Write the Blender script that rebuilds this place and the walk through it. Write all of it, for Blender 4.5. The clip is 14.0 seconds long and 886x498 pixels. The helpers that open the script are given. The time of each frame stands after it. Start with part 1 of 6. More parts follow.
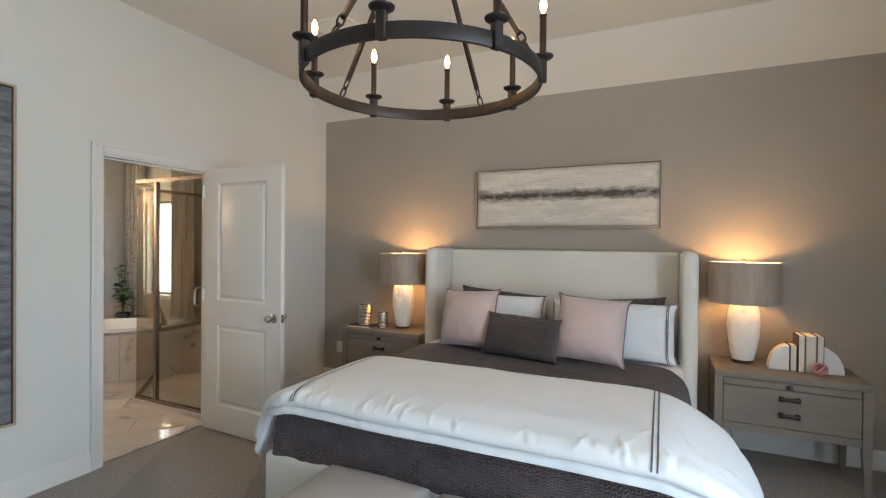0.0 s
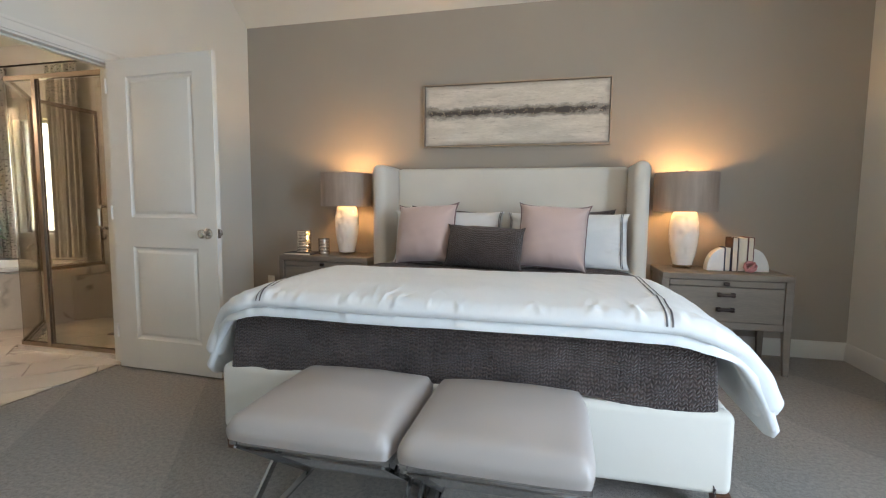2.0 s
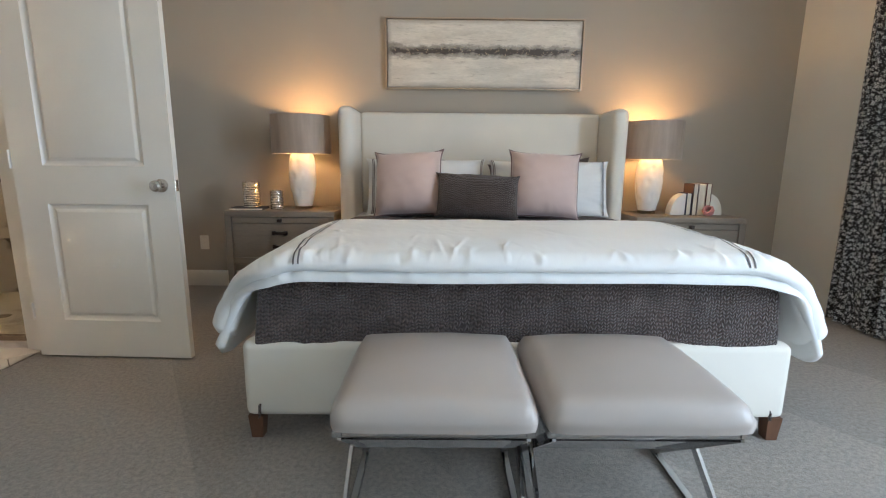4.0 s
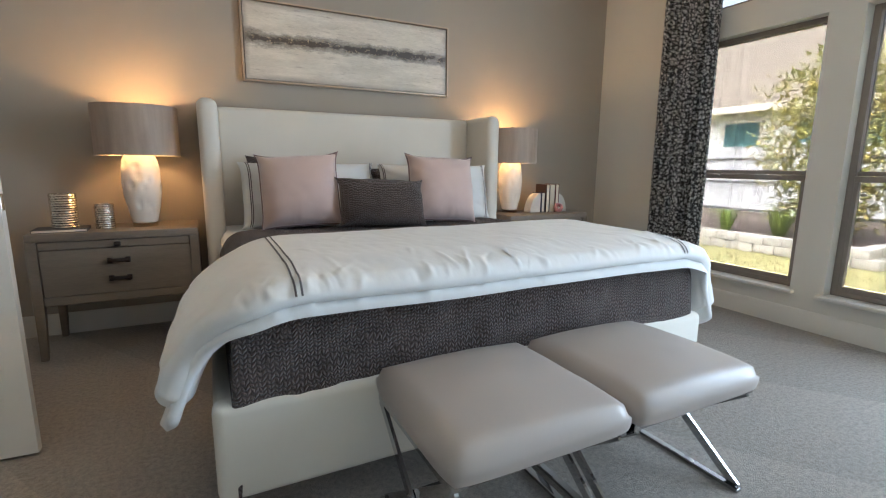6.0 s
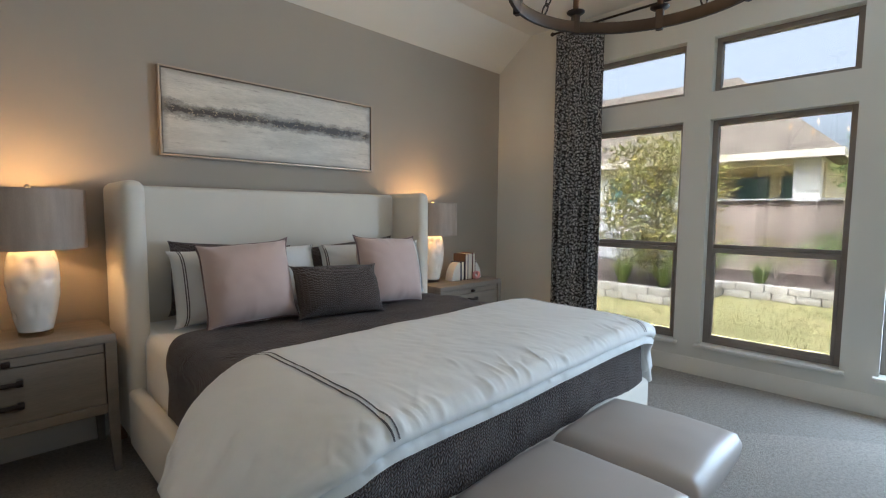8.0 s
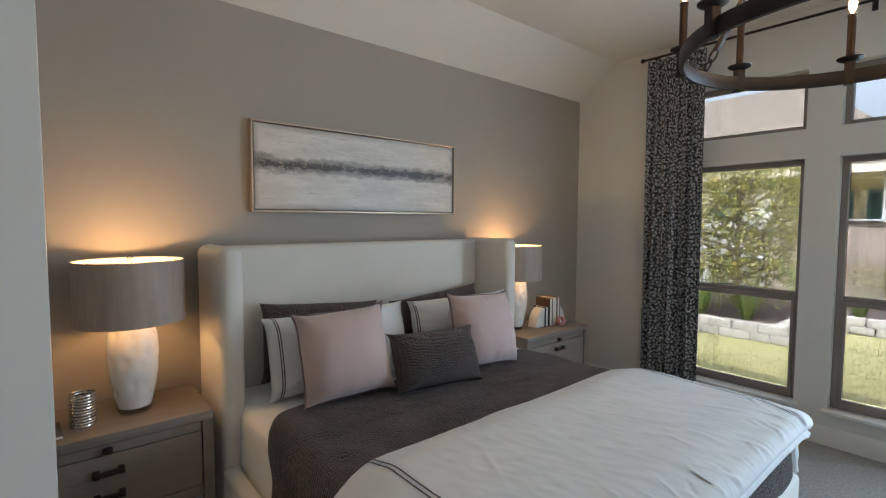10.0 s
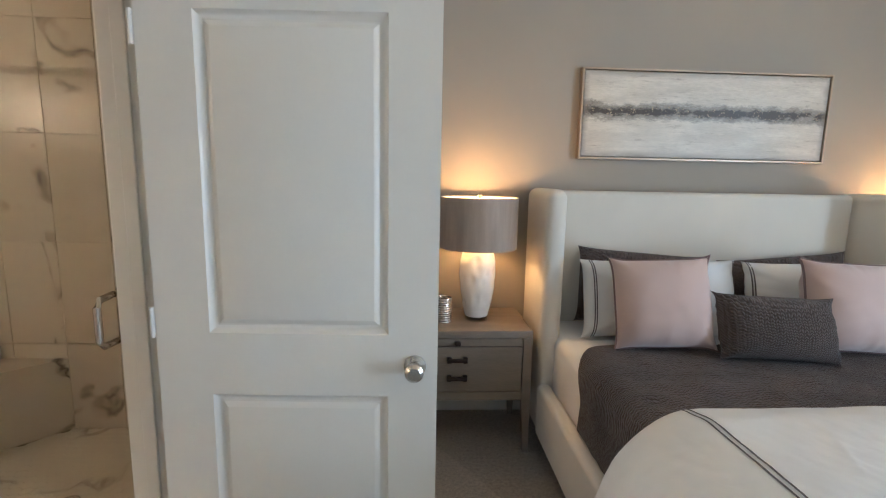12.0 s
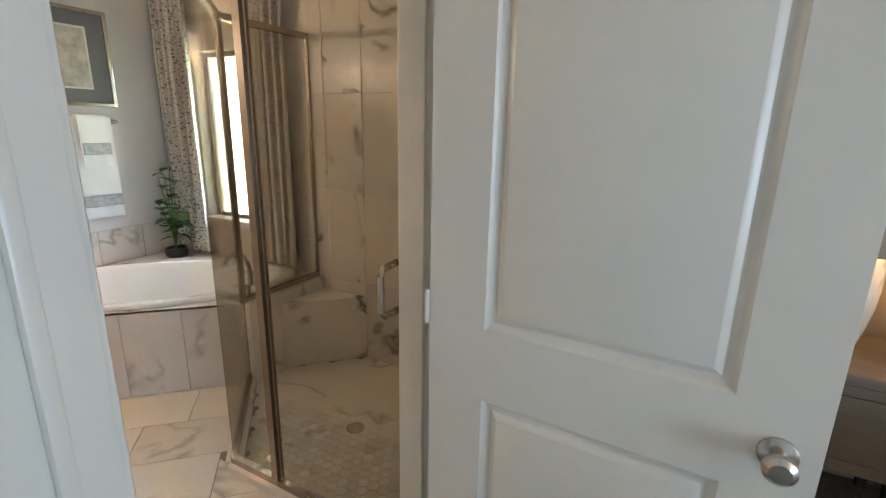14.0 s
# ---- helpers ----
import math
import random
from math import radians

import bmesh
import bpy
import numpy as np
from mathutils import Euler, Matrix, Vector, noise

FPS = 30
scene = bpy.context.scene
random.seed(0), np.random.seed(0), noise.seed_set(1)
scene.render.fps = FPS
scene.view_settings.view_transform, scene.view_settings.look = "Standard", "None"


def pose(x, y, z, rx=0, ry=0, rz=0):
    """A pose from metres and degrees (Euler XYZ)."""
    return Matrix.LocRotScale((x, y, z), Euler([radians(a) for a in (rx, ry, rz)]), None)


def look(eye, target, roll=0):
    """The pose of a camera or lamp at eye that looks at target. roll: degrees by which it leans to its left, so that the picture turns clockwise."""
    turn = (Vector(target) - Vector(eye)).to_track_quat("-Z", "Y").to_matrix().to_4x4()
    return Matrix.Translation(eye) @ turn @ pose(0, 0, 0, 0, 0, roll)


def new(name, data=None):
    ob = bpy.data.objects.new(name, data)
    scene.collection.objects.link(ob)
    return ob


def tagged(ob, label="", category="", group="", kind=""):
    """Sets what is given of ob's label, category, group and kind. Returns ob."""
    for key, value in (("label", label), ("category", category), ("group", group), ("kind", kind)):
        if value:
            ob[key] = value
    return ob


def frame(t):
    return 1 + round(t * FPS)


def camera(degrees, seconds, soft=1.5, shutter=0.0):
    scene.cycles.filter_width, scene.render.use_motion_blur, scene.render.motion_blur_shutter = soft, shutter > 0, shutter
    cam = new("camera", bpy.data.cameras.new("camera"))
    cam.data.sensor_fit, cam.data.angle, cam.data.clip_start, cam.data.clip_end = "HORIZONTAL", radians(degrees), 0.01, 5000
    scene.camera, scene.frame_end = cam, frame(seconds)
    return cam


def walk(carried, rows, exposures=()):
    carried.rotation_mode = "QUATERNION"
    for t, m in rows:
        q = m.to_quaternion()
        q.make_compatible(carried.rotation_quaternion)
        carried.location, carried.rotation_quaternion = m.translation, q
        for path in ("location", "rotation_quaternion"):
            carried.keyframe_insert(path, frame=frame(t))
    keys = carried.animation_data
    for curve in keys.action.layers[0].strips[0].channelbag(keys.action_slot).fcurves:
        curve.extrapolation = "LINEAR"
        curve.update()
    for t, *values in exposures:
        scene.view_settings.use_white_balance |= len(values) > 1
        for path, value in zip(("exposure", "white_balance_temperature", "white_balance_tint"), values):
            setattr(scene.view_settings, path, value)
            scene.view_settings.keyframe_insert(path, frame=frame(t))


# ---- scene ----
cam = camera(86.9, 14.0, soft=1.15)
PATH = [
    (0, (-0.101, 0.36, 1.46), (-0.947, 2.172, 1.441), 0.6),
    (0.5, (-0.183, 0.351, 1.313), (-0.927, 2.207, 1.288), 0.6),
    (1, (-0.265, 0.339, 1.21), (-0.908, 2.232, 1.159), 0.5),
    (1.5, (-0.368, 0.348, 1.153), (-0.911, 2.27, 1.046), 0.6),
    (2, (-0.494, 0.392, 1.097), (-0.963, 2.328, 0.921), 0.5),
    (2.5, (-0.656, 0.405, 1.09), (-1.048, 2.35, 0.845), 0.6),
    (5, (-1.57, 0.648, 1.042), (-1.147, 2.561, 0.641), 0.5),
    (5.5, (-1.748, 0.736, 1.05), (-1.091, 2.585, 0.665), 0.5),
    (6, (-1.895, 0.802, 1.057), (-1.013, 2.563, 0.707), 0.5),
    (6.5, (-2.059, 0.86, 1.086), (-0.967, 2.508, 0.784), 0.6),
    (7, (-2.219, 0.925, 1.123), (-0.95, 2.451, 0.882), 0.5),
    (9.5, (-2.513, 1.558, 1.538), (-1.069, 2.937, 1.433), -0.0),
    (10, (-2.504, 1.582, 1.558), (-1.225, 3.115, 1.439), 0.2),
    (10.5, (-2.51, 1.561, 1.517), (-1.477, 3.269, 1.387), 0.3),
    (11, (-2.539, 1.536, 1.495), (-1.814, 3.392, 1.324), 0.6),
    (11.5, (-2.567, 1.505, 1.49), (-2.165, 3.45, 1.254), 1.0),
    (12, (-2.578, 1.531, 1.474), (-2.47, 3.506, 1.177), 1.1),
    (12.5, (-2.579, 1.599, 1.461), (-2.736, 3.558, 1.092), 1.2),
    (13, (-2.621, 1.687, 1.444), (-3.028, 3.598, 1.015), 1.2),
    (13.5, (-2.7, 1.819, 1.457), (-3.355, 3.647, 0.98), 1.2),
    (14, (-2.775, 1.911, 1.489), (-3.697, 3.613, 0.986), 1.1),
]
walk(cam, [(t, look(eye, target, roll)) for t, eye, target, roll in PATH], [(0.0, 4.85, 5900, 10.6), (2.5, 4.95, 5900, 10.6), (5.0, 5.06, 5850, 10.2), (7.0, 4.74, 5700, 9.6), (9.5, 4.5, 5450, 8), (11.0, 4.75, 5600, 9.8), (12.5, 5.16, 5500, 9.2), (14.0, 4.9, 5600, 8.4)])

# ---- light ----
SUN_EL, SUN_AZ = 60.0, 250.0
world = bpy.data.worlds.new("sky")
world.use_nodes = True
scene.world = world
wn = world.node_tree.nodes
sky = wn.new("ShaderNodeTexSky")
sky.sky_type, sky.sun_disc, sky.dust_density = "NISHITA", False, 8.0
sky.sun_elevation, sky.sun_rotation = radians(SUN_EL), radians(SUN_AZ)
wn["Background"].inputs["Strength"].default_value = 0.15
haze = wn.new("ShaderNodeHueSaturation")
haze.inputs["Saturation"].default_value, haze.inputs["Value"].default_value = 0.26, 1.35
world.node_tree.links.new(sky.outputs["Color"], haze.inputs["Color"])
world.node_tree.links.new(haze.outputs["Color"], wn["Background"].inputs["Color"])
sun = new("sun", bpy.data.lights.new("sun", "SUN"))
sun.data.energy, sun.data.angle, sun.data.color = 2.8, radians(0.5), (1.0, 0.95, 0.87)
sun_dir = Vector((math.sin(radians(SUN_AZ)) * math.cos(radians(SUN_EL)), math.cos(radians(SUN_AZ)) * math.cos(radians(SUN_EL)), math.sin(radians(SUN_EL))))
sun.matrix_world = look(sun_dir * 30, (0, 0, 0))


def bulb_light(name, place, power, size, color=(1.0, 0.54, 0.20)):
    lamp = new(name, bpy.data.lights.new(name, "POINT"))
    lamp.data.energy, lamp.data.shadow_soft_size, lamp.data.color = power, size, color
    lamp.location = place
    return lamp


TABLE_LAMPS = ((-2.242, 4.098, 0.688), (0.415, 4.148, 0.671))
for lx, ly, lz in TABLE_LAMPS:
    bulb_light("table_lamp_bulb_light", (lx, ly, lz + 0.60), 0.335, 0.03)
RING = (-0.882, 1.842, 2.034)
for k in range(8):
    a = radians(102.5 + 45 * k)
    bulb_light("candle_light", (RING[0] + 0.42 * math.cos(a), RING[1] + 0.42 * math.sin(a), RING[2] + 0.235), 0.035, 0.012)
VANITY = ((-6.22, 1.80, 2.03), (-6.22, 2.10, 2.03))
for p in VANITY:
    bulb_light("vanity_bulb_light", p, 0.55, 0.03, (1.0, 0.74, 0.5))

# Added area lamps in windows 3 and 4 stand in for sky light.
for wy, wz, wh, power in ((0.837, 1.157, 1.62, 2.55), (-0.213, 1.157, 1.62, 0.35), (0.837, 2.427, 0.34, 0.5), (-0.213, 2.427, 0.34, 0.1)):
    win = new("window_daylight", bpy.data.lights.new("window_daylight", "AREA"))
    win.data.shape, win.data.size, win.data.size_y, win.data.energy, win.data.color = "RECTANGLE", 0.80, wh, power, (0.73, 0.88, 1.0)
    win.matrix_world = look((1.675, wy, wz), (0, wy, wz))


# ---- materials ----
def mat(name, base, rough=0.5, metal=0.0, var=0.12, scale=6.0, fine=180.0, bump=0.08, second=None, rand=0.0, stretch=(1, 1, 1), sheen=0.0, depth=0.002, grain=0.5):
    m = bpy.data.materials.new(name)
    m.use_nodes = True
    n, l = m.node_tree.nodes, m.node_tree.links
    b = n["Principled BSDF"]
    tc = n.new("ShaderNodeTexCoord")
    mp = n.new("ShaderNodeMapping")
    mp.inputs["Scale"].default_value = stretch
    l.new(tc.outputs["Object"], mp.inputs["Vector"])
    big, small = n.new("ShaderNodeTexNoise"), n.new("ShaderNodeTexNoise")
    big.inputs["Scale"].default_value, big.inputs["Detail"].default_value = scale, 5
    small.inputs["Scale"].default_value, small.inputs["Detail"].default_value = fine, 3
    for t in (big, small):
        l.new(mp.outputs["Vector"], t.inputs["Vector"])
    add = n.new("ShaderNodeMath")
    add.operation = "MULTIPLY_ADD"
    l.new(small.outputs["Fac"], add.inputs[0])
    add.inputs[1].default_value = grain
    l.new(big.outputs["Fac"], add.inputs[2])
    ramp = n.new("ShaderNodeMapRange")
    ramp.inputs["From Min"].default_value, ramp.inputs["From Max"].default_value = 0.5 + 0.5 * grain - 0.3, 0.5 + 0.5 * grain + 0.3
    l.new(add.outputs[0], ramp.inputs["Value"])
    mix = n.new("ShaderNodeMix")
    mix.data_type = "RGBA"
    lo = tuple(c * (1 - var) for c in base)
    hi = second if second else tuple(min(1, c * (1 + var)) for c in base)
    mix.inputs["A"].default_value, mix.inputs["B"].default_value = (*lo, 1), (*hi, 1)
    l.new(ramp.outputs["Result"], mix.inputs["Factor"])
    out = mix.outputs["Result"]
    if rand:
        info, hsv = n.new("ShaderNodeObjectInfo"), n.new("ShaderNodeHueSaturation")
        mr = n.new("ShaderNodeMapRange")
        mr.inputs["To Min"].default_value, mr.inputs["To Max"].default_value = 1 - rand, 1 + rand
        l.new(info.outputs["Random"], mr.inputs["Value"])
        l.new(mr.outputs["Result"], hsv.inputs["Value"])
        l.new(out, hsv.inputs["Color"])
        out = hsv.outputs["Color"]
    l.new(out, b.inputs["Base Color"])
    b.inputs["Roughness"].default_value, b.inputs["Metallic"].default_value = rough, metal
    if sheen:
        b.inputs["Sheen Weight"].default_value = sheen
    if bump:
        bp = n.new("ShaderNodeBump")
        bp.inputs["Strength"].default_value, bp.inputs["Distance"].default_value = bump, depth
        l.new(small.outputs["Fac"], bp.inputs["Height"])
        l.new(bp.outputs["Normal"], b.inputs["Normal"])
    return m


def math_node(n, l, op, *args):
    """A maths node whose inputs are sockets or numbers; returns its output."""
    q = n.new("ShaderNodeMath")
    q.operation = op
    for k, a in enumerate(args):
        if isinstance(a, (int, float)):
            q.inputs[k].default_value = a
        else:
            l.new(a, q.inputs[k])
    return q.outputs[0]


def nodes_of(m):
    return m.node_tree.nodes, m.node_tree.links, m.node_tree.nodes["Principled BSDF"]


def glow(name, color, strength):
    m = bpy.data.materials.new(name)
    m.use_nodes = True
    b = m.node_tree.nodes["Principled BSDF"]
    b.inputs["Base Color"].default_value = (*color, 1)
    b.inputs["Emission Color"].default_value, b.inputs["Emission Strength"].default_value = (*color, 1), strength
    return m


def glass(name, tint, gloss=0.06):
    """Thin pane: clear or tinted see-through with mirror gloss."""
    m = bpy.data.materials.new(name)
    m.use_nodes = True
    n, l = m.node_tree.nodes, m.node_tree.links
    n.clear()
    o, mx, tr, gl, fr = (n.new("ShaderNode" + k) for k in ("OutputMaterial", "MixShader", "BsdfTransparent", "BsdfGlossy", "LayerWeight"))
    tr.inputs["Color"].default_value = (*tint, 1)
    gl.inputs["Roughness"].default_value = 0.01
    pw, ma = n.new("ShaderNodeMath"), n.new("ShaderNodeMath")
    pw.operation, ma.operation = "POWER", "MULTIPLY_ADD"
    fr.inputs["Blend"].default_value = 0.5
    l.new(fr.outputs["Facing"], pw.inputs[0])
    pw.inputs[1].default_value = 4.0
    l.new(pw.outputs[0], ma.inputs[0])
    ma.inputs[1].default_value, ma.inputs[2].default_value = 0.6, gloss / 2
    l.new(ma.outputs[0], mx.inputs["Fac"])
    l.new(tr.outputs["BSDF"], mx.inputs[1])
    l.new(gl.outputs["BSDF"], mx.inputs[2])
    l.new(mx.outputs["Shader"], o.inputs["Surface"])
    return m


def marble(name, base, vein, rough=0.25, rand=0.08, scale=1.15):
    m = mat(name, base, rough, var=0.06, scale=3.0, fine=40, bump=0.02, rand=rand)
    n, l, b = nodes_of(m)
    tc, info, off = n.new("ShaderNodeTexCoord"), n.new("ShaderNodeObjectInfo"), n.new("ShaderNodeVectorMath")
    sc = n.new("ShaderNodeVectorMath")
    sc.operation = "SCALE"
    sc.inputs[0].default_value = (17.0, 31.0, 23.0)
    l.new(info.outputs["Random"], sc.inputs["Scale"])
    off.operation = "ADD"
    l.new(tc.outputs["Object"], off.inputs[0])
    l.new(sc.outputs["Vector"], off.inputs[1])
    no = n.new("ShaderNodeTexNoise")
    no.inputs["Scale"].default_value, no.inputs["Detail"].default_value, no.inputs["Distortion"].default_value = scale, 5, 0.5
    l.new(off.outputs["Vector"], no.inputs["Vector"])
    r = n.new("ShaderNodeValToRGB")
    e = r.color_ramp.elements
    e[0].position, e[0].color = 0.48, (0, 0, 0, 1)
    e[1].position, e[1].color = 0.52, (0, 0, 0, 1)
    k = e.new(0.5)
    k.color = (1, 1, 1, 1)
    l.new(no.outputs["Fac"], r.inputs["Fac"])
    gate = n.new("ShaderNodeTexNoise")
    gate.inputs["Scale"].default_value = 3.5
    l.new(off.outputs["Vector"], gate.inputs["Vector"])
    gr = n.new("ShaderNodeMapRange")
    gr.inputs["From Min"].default_value, gr.inputs["From Max"].default_value = 0.44, 0.58
    l.new(gate.outputs["Fac"], gr.inputs["Value"])
    mul = n.new("ShaderNodeMath")
    mul.operation = "MULTIPLY"
    l.new(r.outputs["Color"], mul.inputs[0])
    l.new(gr.outputs["Result"], mul.inputs[1])
    old = b.inputs["Base Color"].links[0].from_socket
    mx = n.new("ShaderNodeMix")
    mx.data_type = "RGBA"
    mx.inputs["B"].default_value = (*vein, 1)
    l.new(mul.outputs[0], mx.inputs["Factor"])
    l.new(old, mx.inputs["A"])
    l.new(mx.outputs["Result"], b.inputs["Base Color"])
    return m


def sprinkled(name, ground, mark, scale, size, rough=0.8, petals=False):
    """Cloth with a small scattered print: marks at cell centres, broken into petals."""
    m = mat(name, ground, rough, var=0.15, scale=12, fine=500, bump=0.15)
    n, l, b = nodes_of(m)
    uvm = n.new("ShaderNodeUVMap")
    uvm.uv_map = "cloth"
    outs = []
    for sc, sz, five in ((scale, size, petals), (scale * 2.3, size * 0.8, False)):
        v = n.new("ShaderNodeTexVoronoi")
        v.voronoi_dimensions = "2D"
        v.inputs["Scale"].default_value, v.inputs["Randomness"].default_value = sc, 0.8
        l.new(uvm.outputs["UV"], v.inputs["Vector"])
        if five:
            away, part_, hue = n.new("ShaderNodeVectorMath"), n.new("ShaderNodeSeparateXYZ"), n.new("ShaderNodeSeparateColor")
            away.operation = "SUBTRACT"
            l.new(uvm.outputs["UV"], away.inputs[0])
            l.new(v.outputs["Position"], away.inputs[1])
            l.new(away.outputs["Vector"], part_.inputs["Vector"])
            l.new(v.outputs["Color"], hue.inputs["Color"])
            angle = math_node(n, l, "ARCTAN2", part_.outputs["Y"], part_.outputs["X"])
            lobe = math_node(n, l, "COSINE", math_node(n, l, "MULTIPLY_ADD", angle, 5.0, math_node(n, l, "MULTIPLY", hue.outputs["Red"], 6.28)))
            reach = math_node(n, l, "MULTIPLY_ADD", lobe, 0.19, 0.20)
            inside = math_node(n, l, "LESS_THAN", v.outputs["Distance"], reach)
            outs.append(math_node(n, l, "MULTIPLY", inside, math_node(n, l, "GREATER_THAN", v.outputs["Distance"], 0.075)))
            continue
        no = n.new("ShaderNodeTexNoise")
        no.inputs["Scale"].default_value = sc * 5
        l.new(uvm.outputs["UV"], no.inputs["Vector"])
        near = math_node(n, l, "MULTIPLY_ADD", no.outputs["Fac"], 0.7, v.outputs["Distance"])
        outs.append(math_node(n, l, "LESS_THAN", near, sz + 0.3))
    mxm = n.new("ShaderNodeMath")
    mxm.operation = "MAXIMUM"
    l.new(outs[0], mxm.inputs[0])
    l.new(outs[1], mxm.inputs[1])
    old = b.inputs["Base Color"].links[0].from_socket
    mx = n.new("ShaderNodeMix")
    mx.data_type = "RGBA"
    mx.inputs["B"].default_value = (*mark, 1)
    l.new(mxm.outputs[0], mx.inputs["Factor"])
    l.new(old, mx.inputs["A"])
    l.new(mx.outputs["Result"], b.inputs["Base Color"])
    return m


def canvas(name, pale, grey, dark, mid, brown, half_w, half_h):
    """Abstract painting: scraped pale field, a ragged dark band across it, rubbed brown edges."""
    m = mat(name, grey, 0.34, var=0.10, scale=3.0, fine=60, bump=0.3, second=pale, stretch=(0.5, 1, 3.4), depth=0.004)
    n, l, b = nodes_of(m)
    tc, sep = n.new("ShaderNodeTexCoord"), n.new("ShaderNodeSeparateXYZ")
    l.new(tc.outputs["Object"], sep.inputs["Vector"])

    def grainy(scale, detail, rough, stretch=(1, 1, 1)):
        q, mp = n.new("ShaderNodeTexNoise"), n.new("ShaderNodeMapping")
        mp.inputs["Scale"].default_value = stretch
        q.inputs["Scale"].default_value, q.inputs["Detail"].default_value, q.inputs["Roughness"].default_value = scale, detail, rough
        l.new(tc.outputs["Object"], mp.inputs["Vector"])
        l.new(mp.outputs["Vector"], q.inputs["Vector"])
        return q.outputs["Fac"]

    def ramped(value, a, c, lo=0.0, hi=1.0):
        q = n.new("ShaderNodeMapRange")
        for key, v in zip(("From Min", "From Max", "To Min", "To Max"), (a, c, lo, hi)):
            q.inputs[key].default_value = v
        l.new(value, q.inputs["Value"])
        return q.outputs["Result"]

    def over(fac, under, color):
        q = n.new("ShaderNodeMix")
        q.data_type = "RGBA"
        l.new(fac, q.inputs["Factor"])
        l.new(under, q.inputs["A"])
        q.inputs["B"].default_value = (*color, 1)
        return q.outputs["Result"]

    out = b.inputs["Base Color"].links[0].from_socket
    patch, ragged, speck = grainy(6.5, 8, 0.75, (0.55, 1, 2.6)), grainy(11, 9, 0.8, (0.7, 1, 1.4)), grainy(70, 3, 0.6)
    out = over(ramped(patch, 0.48, 0.66, 0, 0.6), out, tuple(c * 1.16 for c in pale))
    out = over(ramped(grainy(14, 7, 0.75, (0.5, 1, 4)), 0.56, 0.68, 0, 0.55), out, brown)
    away = math_node(n, l, "ABSOLUTE", math_node(n, l, "MULTIPLY_ADD", grainy(1.3, 2, 0.5), -0.035, math_node(n, l, "ADD", sep.outputs["Z"], -0.002)))
    frayed = math_node(n, l, "MULTIPLY_ADD", ragged, -0.16, away)
    out = over(ramped(frayed, -0.045, -0.022, 0.8, 0.0), out, mid)
    out = over(ramped(frayed, -0.068, -0.052, 0.95, 0.0), out, dark)
    fleck = math_node(n, l, "MULTIPLY", ramped(speck, 0.60, 0.66), ramped(frayed, -0.06, -0.04, 0.9, 0.0))
    out = over(fleck, out, (0.46, 0.37, 0.25))
    edge = math_node(n, l, "MAXIMUM", math_node(n, l, "SUBTRACT", math_node(n, l, "ABSOLUTE", sep.outputs["X"]), half_w - half_h), math_node(n, l, "ABSOLUTE", sep.outputs["Z"]))
    rub = math_node(n, l, "MULTIPLY_ADD", patch, 0.10, edge)
    out = over(ramped(rub, half_h + 0.012, half_h + 0.055, 0, 0.8), out, brown)
    l.new(out, b.inputs["Base Color"])
    return m


PAINT_CREAM = mat("cream_wall_paint", (0.665, 0.648, 0.595), 0.75, var=0.02, scale=1.5, fine=300, bump=0.05)
PAINT_TAUPE = mat("taupe_wall_paint", (0.386, 0.344, 0.288), 0.7, var=0.03, scale=1.5, fine=300, bump=0.05)
PAINT_CEIL = mat("ceiling_paint", (0.74, 0.715, 0.645), 0.85, var=0.02, scale=1.2, fine=220, bump=0.08)
PAINT_BATH = mat("bath_wall_paint", (0.66, 0.63, 0.6), 0.7, var=0.02, scale=1.5, fine=300, bump=0.05)
PAINT_TRIM = mat("semi_gloss_trim_paint", (0.70, 0.672, 0.618), 0.30, var=0.02, scale=4, fine=90, bump=0.02)
CARPET = mat("cut_pile_carpet", (0.405, 0.362, 0.315), 0.95, var=0.34, scale=60, fine=240, bump=1.0, sheen=0.2, depth=0.015, grain=1.0)
n_, l_, b_ = nodes_of(CARPET)
wv, tc_, hs_, mr_ = n_.new("ShaderNodeTexWave"), n_.new("ShaderNodeTexCoord"), n_.new("ShaderNodeHueSaturation"), n_.new("ShaderNodeMapRange")
mp_ = n_.new("ShaderNodeMapping")
mp_.inputs["Rotation"].default_value = (0, 0, radians(-32))
wv.inputs["Scale"].default_value, wv.inputs["Distortion"].default_value, wv.inputs["Detail"].default_value, wv.inputs["Detail Scale"].default_value = 0.42, 3.0, 1.5, 0.6
wv.wave_profile = "SAW"
mr_.inputs["To Min"].default_value, mr_.inputs["To Max"].default_value = 0.91, 1.08
l_.new(tc_.outputs["Object"], mp_.inputs["Vector"])
l_.new(mp_.outputs["Vector"], wv.inputs["Vector"])
l_.new(wv.outputs["Fac"], mr_.inputs["Value"])
l_.new(mr_.outputs["Result"], hs_.inputs["Value"])
l_.new(b_.inputs["Base Color"].links[0].from_socket, hs_.inputs["Color"])
l_.new(hs_.outputs["Color"], b_.inputs["Base Color"])
UPHOLSTERY = mat("ivory_linen_upholstery", (0.72, 0.68, 0.605), 0.85, var=0.05, scale=3, fine=700, bump=0.12, sheen=0.2)
COTTON = mat("white_cotton", (0.765, 0.765, 0.755), 0.8, var=0.03, scale=5, fine=900, bump=0.05, sheen=0.15)
n_, l_, b_ = nodes_of(COTTON)
tc_, wn1, bp_ = n_.new("ShaderNodeTexCoord"), n_.new("ShaderNodeTexNoise"), n_.new("ShaderNodeBump")
wn1.inputs["Scale"].default_value, wn1.inputs["Detail"].default_value, wn1.inputs["Distortion"].default_value = 7.0, 5.0, 0.8
